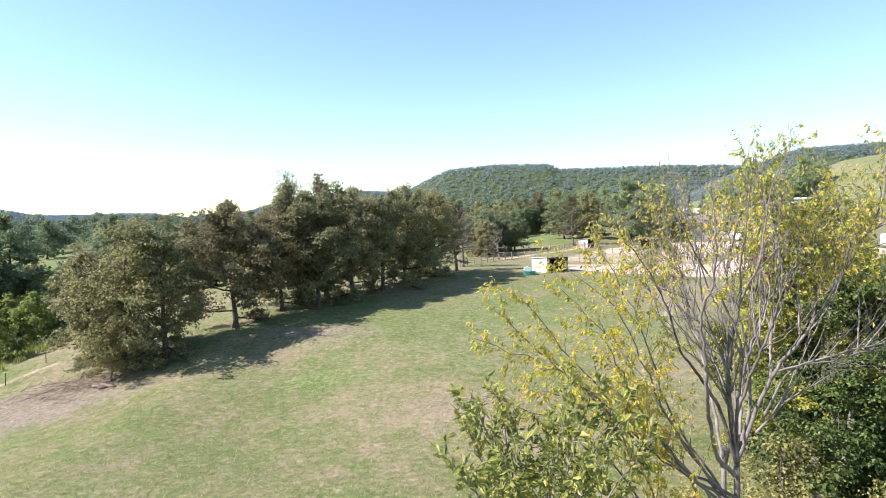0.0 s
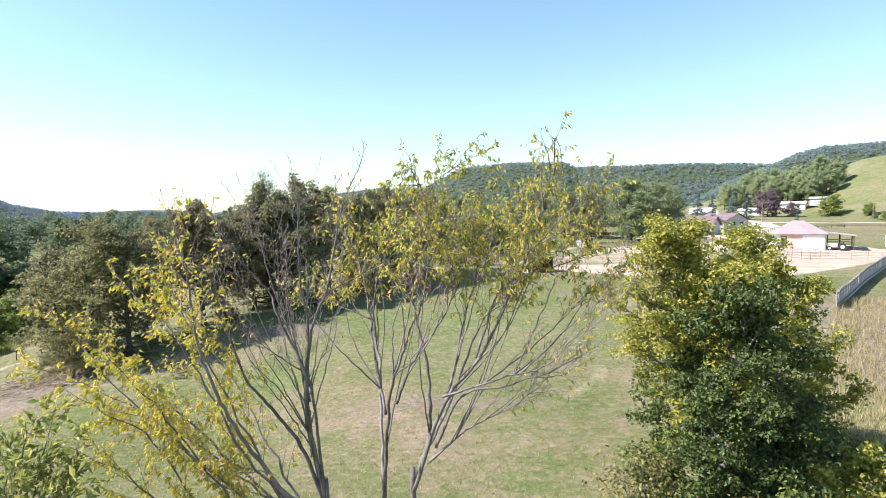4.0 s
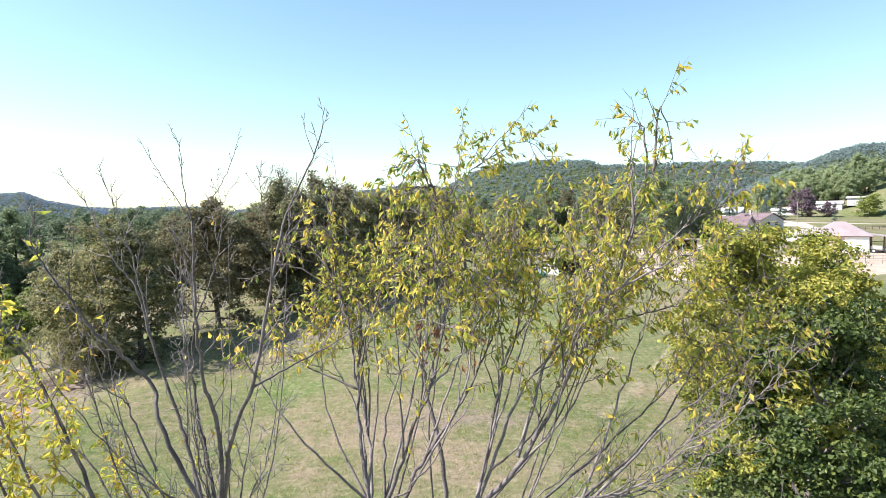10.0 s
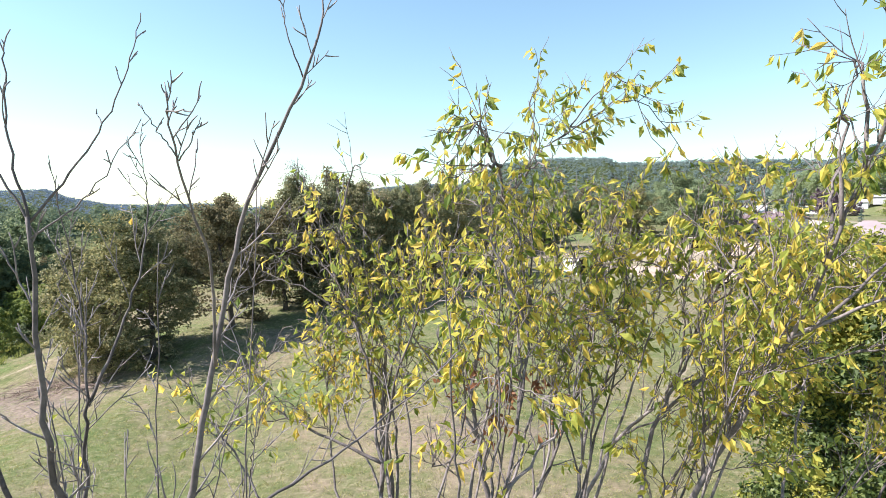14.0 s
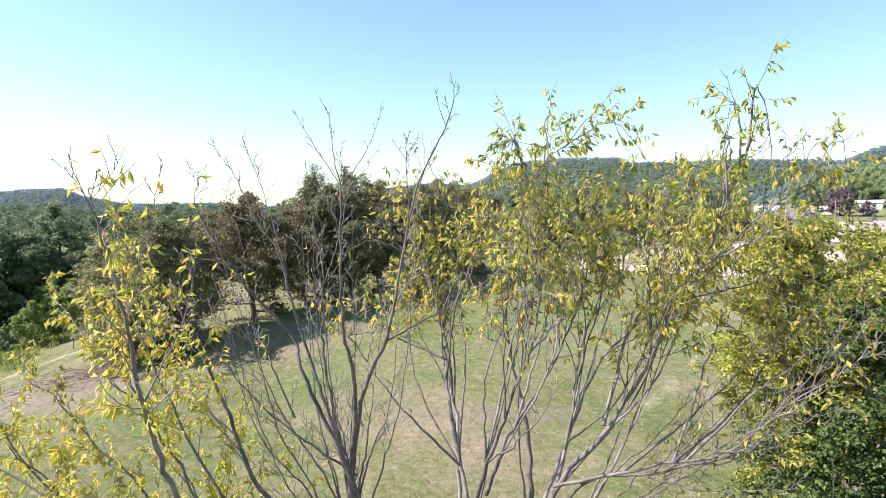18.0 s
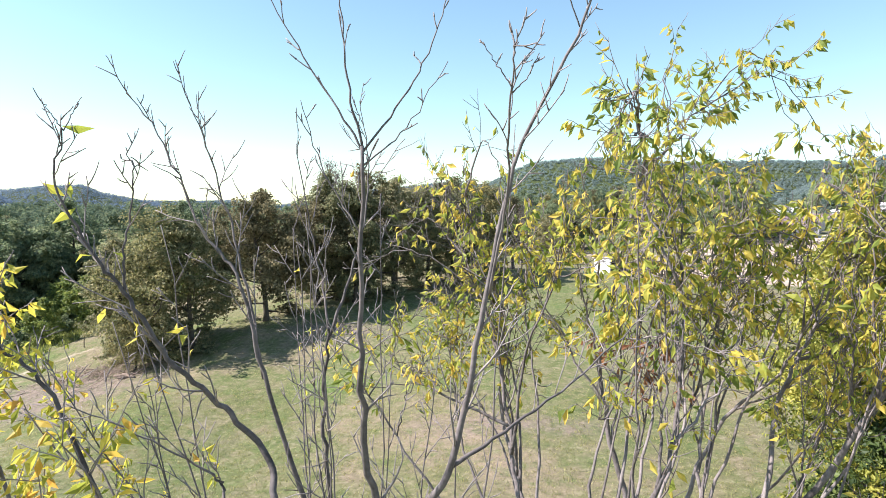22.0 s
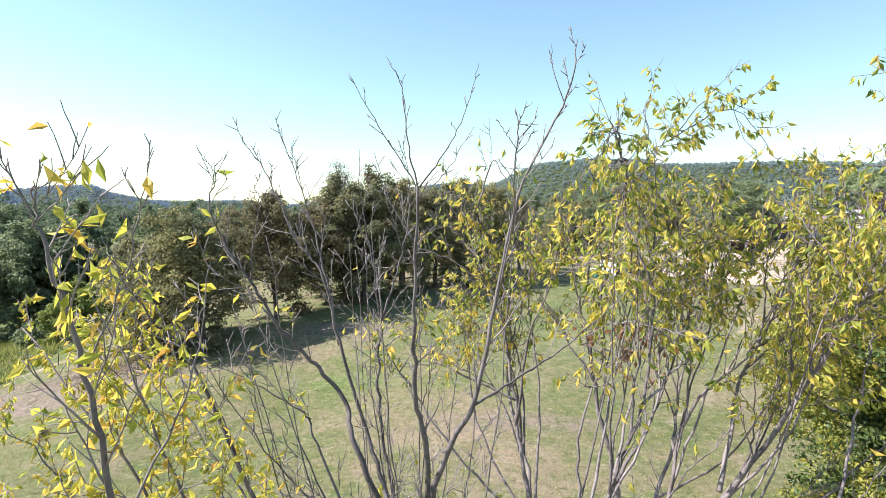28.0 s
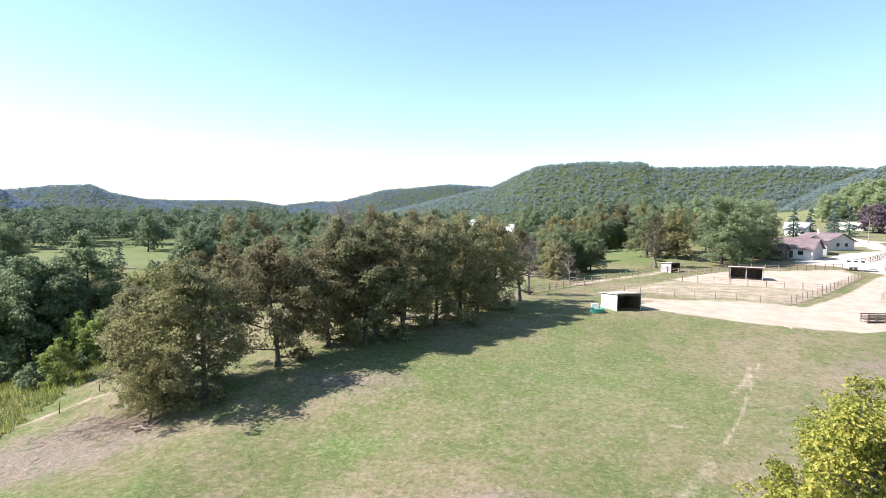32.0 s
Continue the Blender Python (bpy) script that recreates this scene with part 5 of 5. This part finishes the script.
# ---- shelters ----
def shelter(name, label, at, turn, wide, deep, front, back, wall_mat, roof_mat, frame_mat, post_mid=False):
    """An open-fronted shed: three board walls, corner posts, a single-pitch roof that overhangs."""
    ob = thing(name, at, label, "shed", turn=turn)
    for sx in (-1, 1):
        n = 9
        for i in range(n):
            u0, u1 = i / n, (i + 1) / n - 0.01
            h0, h1 = front + (back - front) * u0, front + (back - front) * u1
            x, y0, y1 = sx * wide / 2, -deep / 2 + deep * u0, -deep / 2 + deep * u1
            t = 0.03 + 0.012 * (i % 2)
            s = Soup()
            s.add([(x - t, y0, -0.4), (x + t, y0, -0.4), (x + t, y1, -0.4), (x - t, y1, -0.4), (x - t, y0, h0), (x + t, y0, h0), (x + t, y1, h1), (x - t, y1, h1)],
                  [(0, 3, 2, 1), (4, 5, 6, 7), (0, 1, 5, 4), (1, 2, 6, 5), (2, 3, 7, 6), (3, 0, 4, 7)])
            part("side_board", s, wall_mat, ob)
    n = int(wide / 0.45)
    for i in range(n):
        part("back_board", Soup().box((-wide / 2 + wide * (i + 0.5) / n, deep / 2 - 0.02 + 0.012 * (i % 2), back / 2 - 0.2), (wide / n - 0.004, 0.04, back + 0.4)), wall_mat, ob)
    # Dark sheets added inside the walls to imitate the shade of the interior.
    for sx in (-1, 1):
        part("lining", Soup().box((sx * (wide / 2 - 0.07), 0.05, back / 2 - 0.1), (0.02, deep - 0.2, back)), M_DARK_WOOD, ob)
    part("lining", Soup().box((0, deep / 2 - 0.07, back / 2 - 0.1), (wide - 0.2, 0.02, back)), M_DARK_WOOD, ob)
    for x in ([-1, 0, 1] if post_mid else [-1, 1]):
        part("post", Soup().box((x * (wide / 2 - 0.1), -deep / 2 + 0.1, front / 2 - 0.2), (0.16, 0.16, front + 0.35)), post_mid or frame_mat, ob)
    part("header", Soup().box((0, -deep / 2 + 0.1, front - 0.16), (wide - 0.3, 0.09, 0.24)), frame_mat, ob)
    ang = math.atan2(front - back, deep)
    n = int(wide / 0.6)
    for i in range(n):
        m = Matrix.Translation((-wide / 2 - 0.25 + (wide + 0.5) * (i + 0.5) / n, 0, (front + back) / 2 + 0.09 + 0.012 * (i % 2))) @ pose(0, 0, 0, -math.degrees(ang))
        part("roof_sheet", Soup().box((0, 0, 0), ((wide + 0.5) / n + 0.02, deep + 0.7, 0.05), m), roof_mat, ob)
    part("fascia", Soup().box((0, -deep / 2 - 0.34, front + 0.17), (wide + 0.5, 0.03, 0.16)), roof_mat, ob)
    return ob


shelter("run_in_shed", "white steel run-in shed with a dark open front", spot(17.5, 97.4), 27, 4.2, 4.2, 2.4, 2.1, M_WHITE_METAL, M_ROOF_STEEL, M_DARK_WOOD)
shelter("horse_shelter", "dark open-fronted horse shelter with a pale roof", spot(49.2, 138.4), -16, 6.3, 4.0, 2.5, 2.05, M_DARK_WOOD, M_ROOF_STEEL, M_DARK_WOOD, M_GREY_BOARD)
shelter("small_shed", "small grey wooden shed beside the fence", spot(35.8, 147.2), 40, 3.2, 2.8, 2.1, 1.9, M_GREY_BOARD, M_ROOF_STEEL, M_DARK_WOOD)


def tub(at):
    ob = thing("stock_tank", at, "round green plastic stock tank beside the shed", "water trough")
    s = Soup()
    prof = [(0.92, 0.0), (1.0, 0.55), (1.06, 0.6), (1.06, 0.54), (0.95, 0.52), (0.88, 0.1), (0.0, 0.1)]
    k = 20
    v = [(r * math.cos(6.2832 * i / k), r * math.sin(6.2832 * i / k), z) for r, z in prof for i in range(k)]
    s.add(v, [(j * k + i, j * k + (i + 1) % k, (j + 1) * k + (i + 1) % k, (j + 1) * k + i) for j in range(len(prof) - 1) for i in range(k)])
    part("basin", s, M_GREEN_TUB, ob)
    return ob


tub(spot(13.6, 93.6))
drum = thing("white_tote", spot(13.4, 94.9), "white plastic water tote beside the stock tank", "container")
part("tank", Soup().box((0, 0, 0.55), (1.0, 0.9, 0.95)).box((0, 0, 1.06), (0.4, 0.4, 0.08)), M_DOOR, drum)
part("pallet", Soup().box((0, 0, 0.05), (1.1, 1.0, 0.1)), M_RAIL, drum)


def bunk(at, turn):
    ob = thing("feed_bunk", at, "rusty brown hay feeder standing on bare dirt", "feeder", turn=turn)
    for x in (-1.9, -0.65, 0.65, 1.9):
        for y in (-0.6, 0.6):
            part("leg", Soup().box((x, y, 0.55), (0.1, 0.1, 1.2)), M_RAIL, ob)
    for y in (-0.62, 0.62):
        for h in (0.45, 0.75, 1.1):
            part("rail", Soup().box((0, y, h), (4.0, 0.05, 0.14)), M_RAIL, ob)
    part("tray", Soup().box((0, 0, 0.38), (3.9, 1.15, 0.06)).box((0, 0, 0.5), (3.6, 0.8, 0.2)), M_DARK_WOOD, ob)


bunk(spot(51.5, 94.0), 12)


# ---- farmhouse, barn and neighbours ----
def gable(name, label, at, turn, wide, deep, eave, ridge, wall_mat, roof_mat, category="house", openings=(), overhang=0.6, end_mat=None, hip=0.0):
    """A gabled building, ridge along x: walls, two roof slopes, gable ends, windows and doors with frames."""
    ob = thing(name, at, label, category, turn=turn)
    for sy in (-1, 1):
        part("wall", Soup().box((0, sy * (deep / 2 - 0.1), eave / 2 - 0.2), (wide, 0.2, eave + 0.4)), wall_mat, ob)
    for sx in (-1, 1):
        x, d = sx * (wide / 2 - 0.1), deep / 2 - 0.2
        s = Soup()
        prof = [(-d, -0.4), (d, -0.4), (d, eave), (0, eave + 0.01 if hip else ridge - 0.1), (-d, eave)]
        v = [(x - 0.1, a, b) for a, b in prof] + [(x + 0.1, a, b) for a, b in prof]
        s.add(v, [(0, 1, 2, 3, 4), (9, 8, 7, 6, 5), (0, 5, 6, 1), (1, 6, 7, 2), (2, 7, 8, 3), (3, 8, 9, 4), (4, 9, 5, 0)])
        part("gable_wall", s, end_mat or wall_mat, ob)
    run = deep / 2 + overhang
    drop = (ridge - eave) / (deep / 2) * run
    ang = math.degrees(math.atan2(drop, run))
    if hip:
        X, Y, e = wide / 2 + overhang, deep / 2 + overhang, ridge - drop + 0.1
        c = [(-X, -Y, e), (X, -Y, e), (X, Y, e), (-X, Y, e), (hip - X, 0, ridge + 0.1), (X - hip, 0, ridge + 0.1)]
        for f in ((0, 1, 5, 4), (1, 2, 5), (2, 3, 4, 5), (3, 0, 4)):
            k, q = len(f), [c[i] for i in f]
            slab = Soup().add(q + [(a, b, z - 0.08) for a, b, z in q], [tuple(range(k)), tuple(range(2 * k - 1, k - 1, -1))] + [(i, i + k, (i + 1) % k + k, (i + 1) % k) for i in range(k)])
            part("roof_slope", slab, roof_mat, ob)
    for sy in () if hip else (-1, 1):
        rows = max(4, int(math.hypot(drop, run) / 0.55))
        for i in range(rows):
            u = (i + 0.5) / rows
            m = Matrix.Translation((0, sy * run * u, ridge - drop * u + 0.12)) @ pose(0, 0, 0, -sy * (ang - 1.2))
            part("roof_course", Soup().box((0, 0, 0), (wide + 2 * overhang, math.hypot(drop, run) / rows + 0.08, 0.05), m), roof_mat, ob)
    part("ridge_cap", Soup().tube([(hip - wide / 2 - overhang, 0, ridge + 0.13), (wide / 2 + overhang - hip, 0, ridge + 0.13)], [0.09, 0.09], 6), roof_mat, ob)
    for kind, face, u, low, w, h in openings:
        m = {"front": pose(u, -deep / 2, low), "left": pose(-wide / 2, u, low, 0, 0, -90), "right": pose(wide / 2, u, low, 0, 0, 90)}[face]
        casing = part(kind, Soup().box((0, -0.03, h / 2), (w + 0.16, 0.06, h + 0.16), m), M_DOOR, ob)
        part("pane" if kind == "window" else "leaf", Soup().box((0, -0.075, h / 2), (w, 0.03, h), m), M_PANE if kind == "window" else M_DARK_WOOD, casing)
    return ob


win = [("window", "front", -2.6, 1.0, 1.1, 1.1), ("window", "front", 2.6, 1.0, 1.3, 1.1), ("door", "front", 0.2, 0.05, 1.0, 2.05)]
gable("farmhouse", "cream ranch house with a mauve shingle roof", spot(101.8, 221.2), -70, 14, 10, 2.9, 5.2, M_WALL, M_SHINGLE, openings=win + [("window", "right", -1.5, 1.0, 1.2, 1.2), ("window", "right", 1.8, 1.0, 1.2, 1.2), ("window", "front", 6, 1.0, 1.3, 1.1), ("window", "front", -6, 1.0, 1.3, 1.1)], end_mat=M_GREY_WALL)
gable("farmhouse_wing", "mauve-roofed wing of the ranch house", spot(79, 187), -38, 11, 10, 2.8, 5.4, M_WALL, M_SHINGLE, openings=win, end_mat=M_GREY_WALL)
gable("garage", "grey gabled garage between the house wings", spot(90, 201), 62, 9, 7, 2.8, 5.3, M_GREY_WALL, M_SHINGLE, openings=[("door", "left", 0, 0.05, 3.2, 2.3)])
gable("open_porch", "dark lean-to porch of the house wing", spot(69.5, 181), -32, 8, 7, 2.6, 4.2, M_DARK_WOOD, M_SHINGLE, "porch", [("door", "front", 0, 0.05, 1.6, 2.1)])
chim = thing("chimney", spot(100.8, 222.7, 4.6), "pale stucco chimney on the farmhouse roof", "chimney")
part("stack", Soup().box((0, 0, 0.7), (0.9, 0.9, 1.8)).box((0, 0, 1.64), (1.1, 1.1, 0.14)), M_BRICK_RED, chim)

barn_open = [("door", "front", -2.5, 0.05, 1.2, 2.6)]
barn = gable("barn", "faded pink horse barn with a pale hipped roof", spot(84.2, 141.1), -31, 11, 12, 3.4, 6.0, M_PINK, M_PALE_ROOF, "barn", barn_open, 0.7, M_PINK, 5.0)
part("white_panel", Soup().box((-4.35, -6.05, 1.7), (2.2, 0.07, 3.3)), M_DOOR, barn)
slide = thing("sliding_door", spot(83.8, 134.22, 0.05), "large white sliding barn door", "door", turn=-31)
part("leaf", Soup().box((0, 0, 1.6), (4.2, 0.08, 3.2)), M_DOOR, slide)
part("track", Soup().box((0, 0, 3.3), (6.0, 0.12, 0.16)), M_STEEL, slide)


def leanto(at, turn):
    ob = thing("barn_leanto", at, "open lean-to with dark posts beside the barn", "lean-to", turn=turn)
    part("roof", Soup().box((0, 0, 0), (5.8, 10.5, 0.14), pose(0, 0, 3.4, 0, 7)), M_PALE_ROOF, ob)
    for x in (-2.4, 0.0, 2.4):
        for y in (-4.8, 4.8):
            part("post", Soup().box((x, y, 1.5), (0.22, 0.22, 3.4 - x * 0.12)), M_DARK_WOOD, ob)
    for h in (0.4, 0.9, 1.4, 1.9):
        part("rail", Soup().box((0, 4.4, h), (5.0, 0.06, 0.14)), M_RAIL, ob)


leanto(spot(90.97, 136.45), -31)


def tractor(at, turn):
    ob = thing("tractor", at, "pale old farm tractor parked under the lean-to", "tractor", turn=turn)
    part("hood", Soup().box((-0.9, 0, 1.15), (1.9, 0.7, 0.75)).box((-1.88, 0, 1.1), (0.08, 0.6, 0.6)), M_RED_PAINT, ob)
    part("seat", Soup().box((0.95, 0, 1.35), (0.5, 0.5, 0.12)).box((1.2, 0, 1.6), (0.1, 0.5, 0.45)), M_RUBBER, ob)
    part("chassis", Soup().box((0.0, 0, 0.75), (3.2, 0.5, 0.4)), M_STEEL, ob)
    for x, r, w in ((0.9, 0.8, 0.42), (-1.5, 0.48, 0.28)):
        for y in (-0.8, 0.8):
            s = Soup()
            k = 22
            prof = [(0.55, -w / 2), (0.95, -w / 2), (1.0, -w / 4), (1.0, w / 4), (0.95, w / 2), (0.55, w / 2)]
            v = [(x + r * q * math.cos(6.2832 * i / k), y + z, r + r * q * math.sin(6.2832 * i / k)) for q, z in prof for i in range(k)]
            s.add(v, [(j * k + i, j * k + (i + 1) % k, ((j + 1) % 6) * k + (i + 1) % k, ((j + 1) % 6) * k + i) for j in range(6) for i in range(k)])
            tyre = part("wheel", s, M_RUBBER, ob)
            part("rim", Soup().tube([(x, y - w * 0.3, r), (x, y + w * 0.3, r)], [r * 0.56, r * 0.56], 18), M_DOOR, tyre)


tractor(spot(88.1, 132.9), -25)


def trailer(name, label, at, turn, long=6.0, tall=2.3, wide=2.1):
    ob = thing(name, at, label, "trailer", turn=turn)
    s = Soup()
    prof = [(-long / 2, 0.6), (long / 2 - 0.5, 0.6), (long / 2, 1.3), (long / 2 - 0.25, 0.55 + tall * 0.92), (long / 2 - 0.7, 0.6 + tall), (-long / 2 + 0.2, 0.6 + tall), (-long / 2, 0.5 + tall)]
    k = len(prof)
    s.add([(a, -wide / 2, b) for a, b in prof] + [(a, wide / 2, b) for a, b in prof], [tuple(range(k)), tuple(range(2 * k - 1, k - 1, -1))] + [(i, i + k, (i + 1) % k + k, (i + 1) % k) for i in range(k)])
    part("body", s, M_DOOR, ob)
    for sy in (-1, 1):
        part("stripe", Soup().box((0, sy * (wide / 2 + 0.012), 1.5), (long * 0.8, 0.02, 0.14)), M_GREY_WALL, ob)
        for x in (-1.6, -0.2, 1.2):
            part("window", Soup().box((x, sy * (wide / 2 + 0.012), 2.25), (0.8, 0.02, 0.38)), M_PANE, ob)
        part("mudguard", Soup().box((-0.6, sy * (wide / 2 + 0.02), 0.9), (2.0, 0.22, 0.08)), M_STEEL, ob)
        for x in (-1.05, -0.15):
            part("wheel", Soup().tube([(x, sy * wide / 2 - 0.12, 0.4), (x, sy * wide / 2 + 0.12, 0.4)], [0.38, 0.38], 18), M_RUBBER, ob)
    part("tongue", Soup().box((long / 2 + 0.5, 0, 0.55), (1.5, 0.12, 0.12)).box((long / 2 + 1.1, 0, 0.27), (0.08, 0.08, 0.56)), M_STEEL, ob)
    return ob


trailer("horse_trailer", "white horse trailer parked on the gravel yard", spot(80.6, 158.0), -26, 5.4, 1.9, 1.9)
trailer("stock_trailer", "white stock trailer beside the barn", spot(103, 134), -40, 6.0, 2.6, 2.4)

gable("neighbour_house", "white neighbour house under tall trees", spot(196, 345), -36, 12, 8, 3.2, 4.6, M_DOOR, M_GREY_WALL, openings=win)
gable("blue_shed", "blue-grey garage beside the neighbour house", spot(207, 339), -36, 9, 8, 3.6, 4.6, M_GREY_WALL, M_GREY_WALL, "garage", [("window", "front", 1.5, 1.2, 1.4, 1.0)])
gable("white_outbuilding", "low white outbuilding behind the purple tree", spot(172, 345), -36, 12, 6, 2.6, 3.8, M_DOOR, M_WALL, "shed")
gable("far_house", "pale far house with a grey roof", spot(122, 291), -30, 9, 7, 3.6, 6.0, M_DOOR, M_GREY_WALL, openings=win)
gable("white_barn", "long white barn among distant trees", spot(-9.5, 285), 15, 16, 12, 6.9, 9.9, M_DOOR, M_WHITE_METAL, "barn", [("door", "front", -4, 0.1, 4, 4)])
gable("white_house", "small white house among distant trees", spot(-27, 285), 30, 9, 8, 8.4, 12.4, M_DOOR, M_WALL, openings=win)


def pole(x, y, tall=9.0):
    ob = thing("utility_pole", spot(x, y), "tall wooden utility pole with a crossarm", "pole")
    part("shaft", Soup().tube([(0, 0, -0.4), (0, 0, tall)], [0.16, 0.11], 8), M_POST, ob)
    part("crossarm", Soup().box((0, 0, tall - 0.6), (2.2, 0.1, 0.12)), M_POST, ob)


pole(133, 255)
pole(188, 268, 8)


# ---- brush pile and logs under the first row tree ----
def brush_pile(x, y, n=240):
    rng = np.random.default_rng(77)
    base = spot(x, y)
    ob = thing("brush_pile", base, "heap of dead grey and brown branches", "brush pile", kind="stuff")
    s = Soup()
    for _ in range(n):
        a = Vector((rng.normal(0, 2.6), rng.normal(0, 1.5), abs(rng.normal(0, 0.35))))
        az, el = rng.uniform(0, 6.28), rng.uniform(-0.15, 0.4)
        L = rng.uniform(0.7, 2.6)
        pts, rad = bough(rng, a, (math.cos(az), math.sin(az), el), L, rng.uniform(0.015, 0.045), 0.008, 4, 0.12)
        s.tube([p + Vector((0, 0, height(x + p.x, y + p.y) - base.z)) for p in pts], rad, 4)
    part("branches", s, M_BRUSH, ob)


brush_pile(-34.0, 53.0)
for lx, ly, turn, L in ((-31.0, 52.4, 10, 1.4), (-30.5, 52.7, 16, 1.2), (-29.9, 52.0, -20, 1.1), (-30.4, 51.9, 40, 1.0)):
    log = thing("log", spot(lx, ly), "grey-brown cut log lying in the grass", "log", "logs by the brush pile", turn)
    part("bole", Soup().tube([(-L / 2, 0, 0.11), (0, 0.03, 0.12), (L / 2, 0, 0.11)], [0.12, 0.13, 0.11], 9), M_RAIL, log, soft=True)


# ---- grass ----
def grass(name, label, mat, n, area, tall, seed, keep=None, wide=0.02, lean=0.35):
    rng = np.random.default_rng(seed)
    x0, x1, y0, y1 = area
    x, y = rng.uniform(x0, x1, n), rng.uniform(y0, y1, n)
    if keep is not None:
        k = keep(x, y)
        x, y = x[k], y[k]
    b = 5
    x, y = np.repeat(x, b) + rng.normal(0, 0.12, len(x) * b), np.repeat(y, b) + rng.normal(0, 0.12, len(y) * b)
    z = land(x, y)[0] - 0.03
    h, az = rng.uniform(0.5, 1.2, len(x)) * tall, rng.uniform(0, 6.283, len(x))
    ux, uy, tx, ty = np.cos(az) * wide, np.sin(az) * wide, rng.normal(0, lean, len(x)) * h, rng.normal(0, lean, len(x)) * h
    v = np.stack([np.stack([x - ux, y - uy, z], 1), np.stack([x + ux, y + uy, z], 1), np.stack([x + tx, y + ty, z + h], 1)], 1).reshape(-1, 3)
    me = bpy.data.meshes.new(name)
    me.from_pydata(v.tolist(), [], np.arange(len(v)).reshape(-1, 3).tolist())
    me.materials.append(mat)
    return tagged(new(name, me), label, "grass", kind="stuff")


def on_grass(x, y):
    return (inside(x, y, YARD) < -0.5) & (inside(x, y, PADDOCK) < -0.5)


grass("pasture_grass", "short grazed pasture grass in uneven tufts", M_BLADE, 24000, (-48, 48, 24, 100), 0.09, 61, on_grass, 0.03, 0.9)
grass("near_grass", "longer green grass on the near slope", M_BLADE, 14000, (-30, 34, 12, 48), 0.13, 62, None, 0.025, 0.8)
grass("tall_dry_grass", "tall straw-coloured dry grass", M_STRAW, 9000, (24, 62, 34, 74), 0.75, 63, lambda x, y: (x > 26 + (y - 34) * 0.62) & (x < 46 + (y - 34) * 0.75), 0.02, 0.3)
grass("bank_weeds", "rough green weeds along the wood edge", M_SHRUB, 5000, (-66, -46, 52, 90), 0.7, 64, None, 0.05, 0.4)
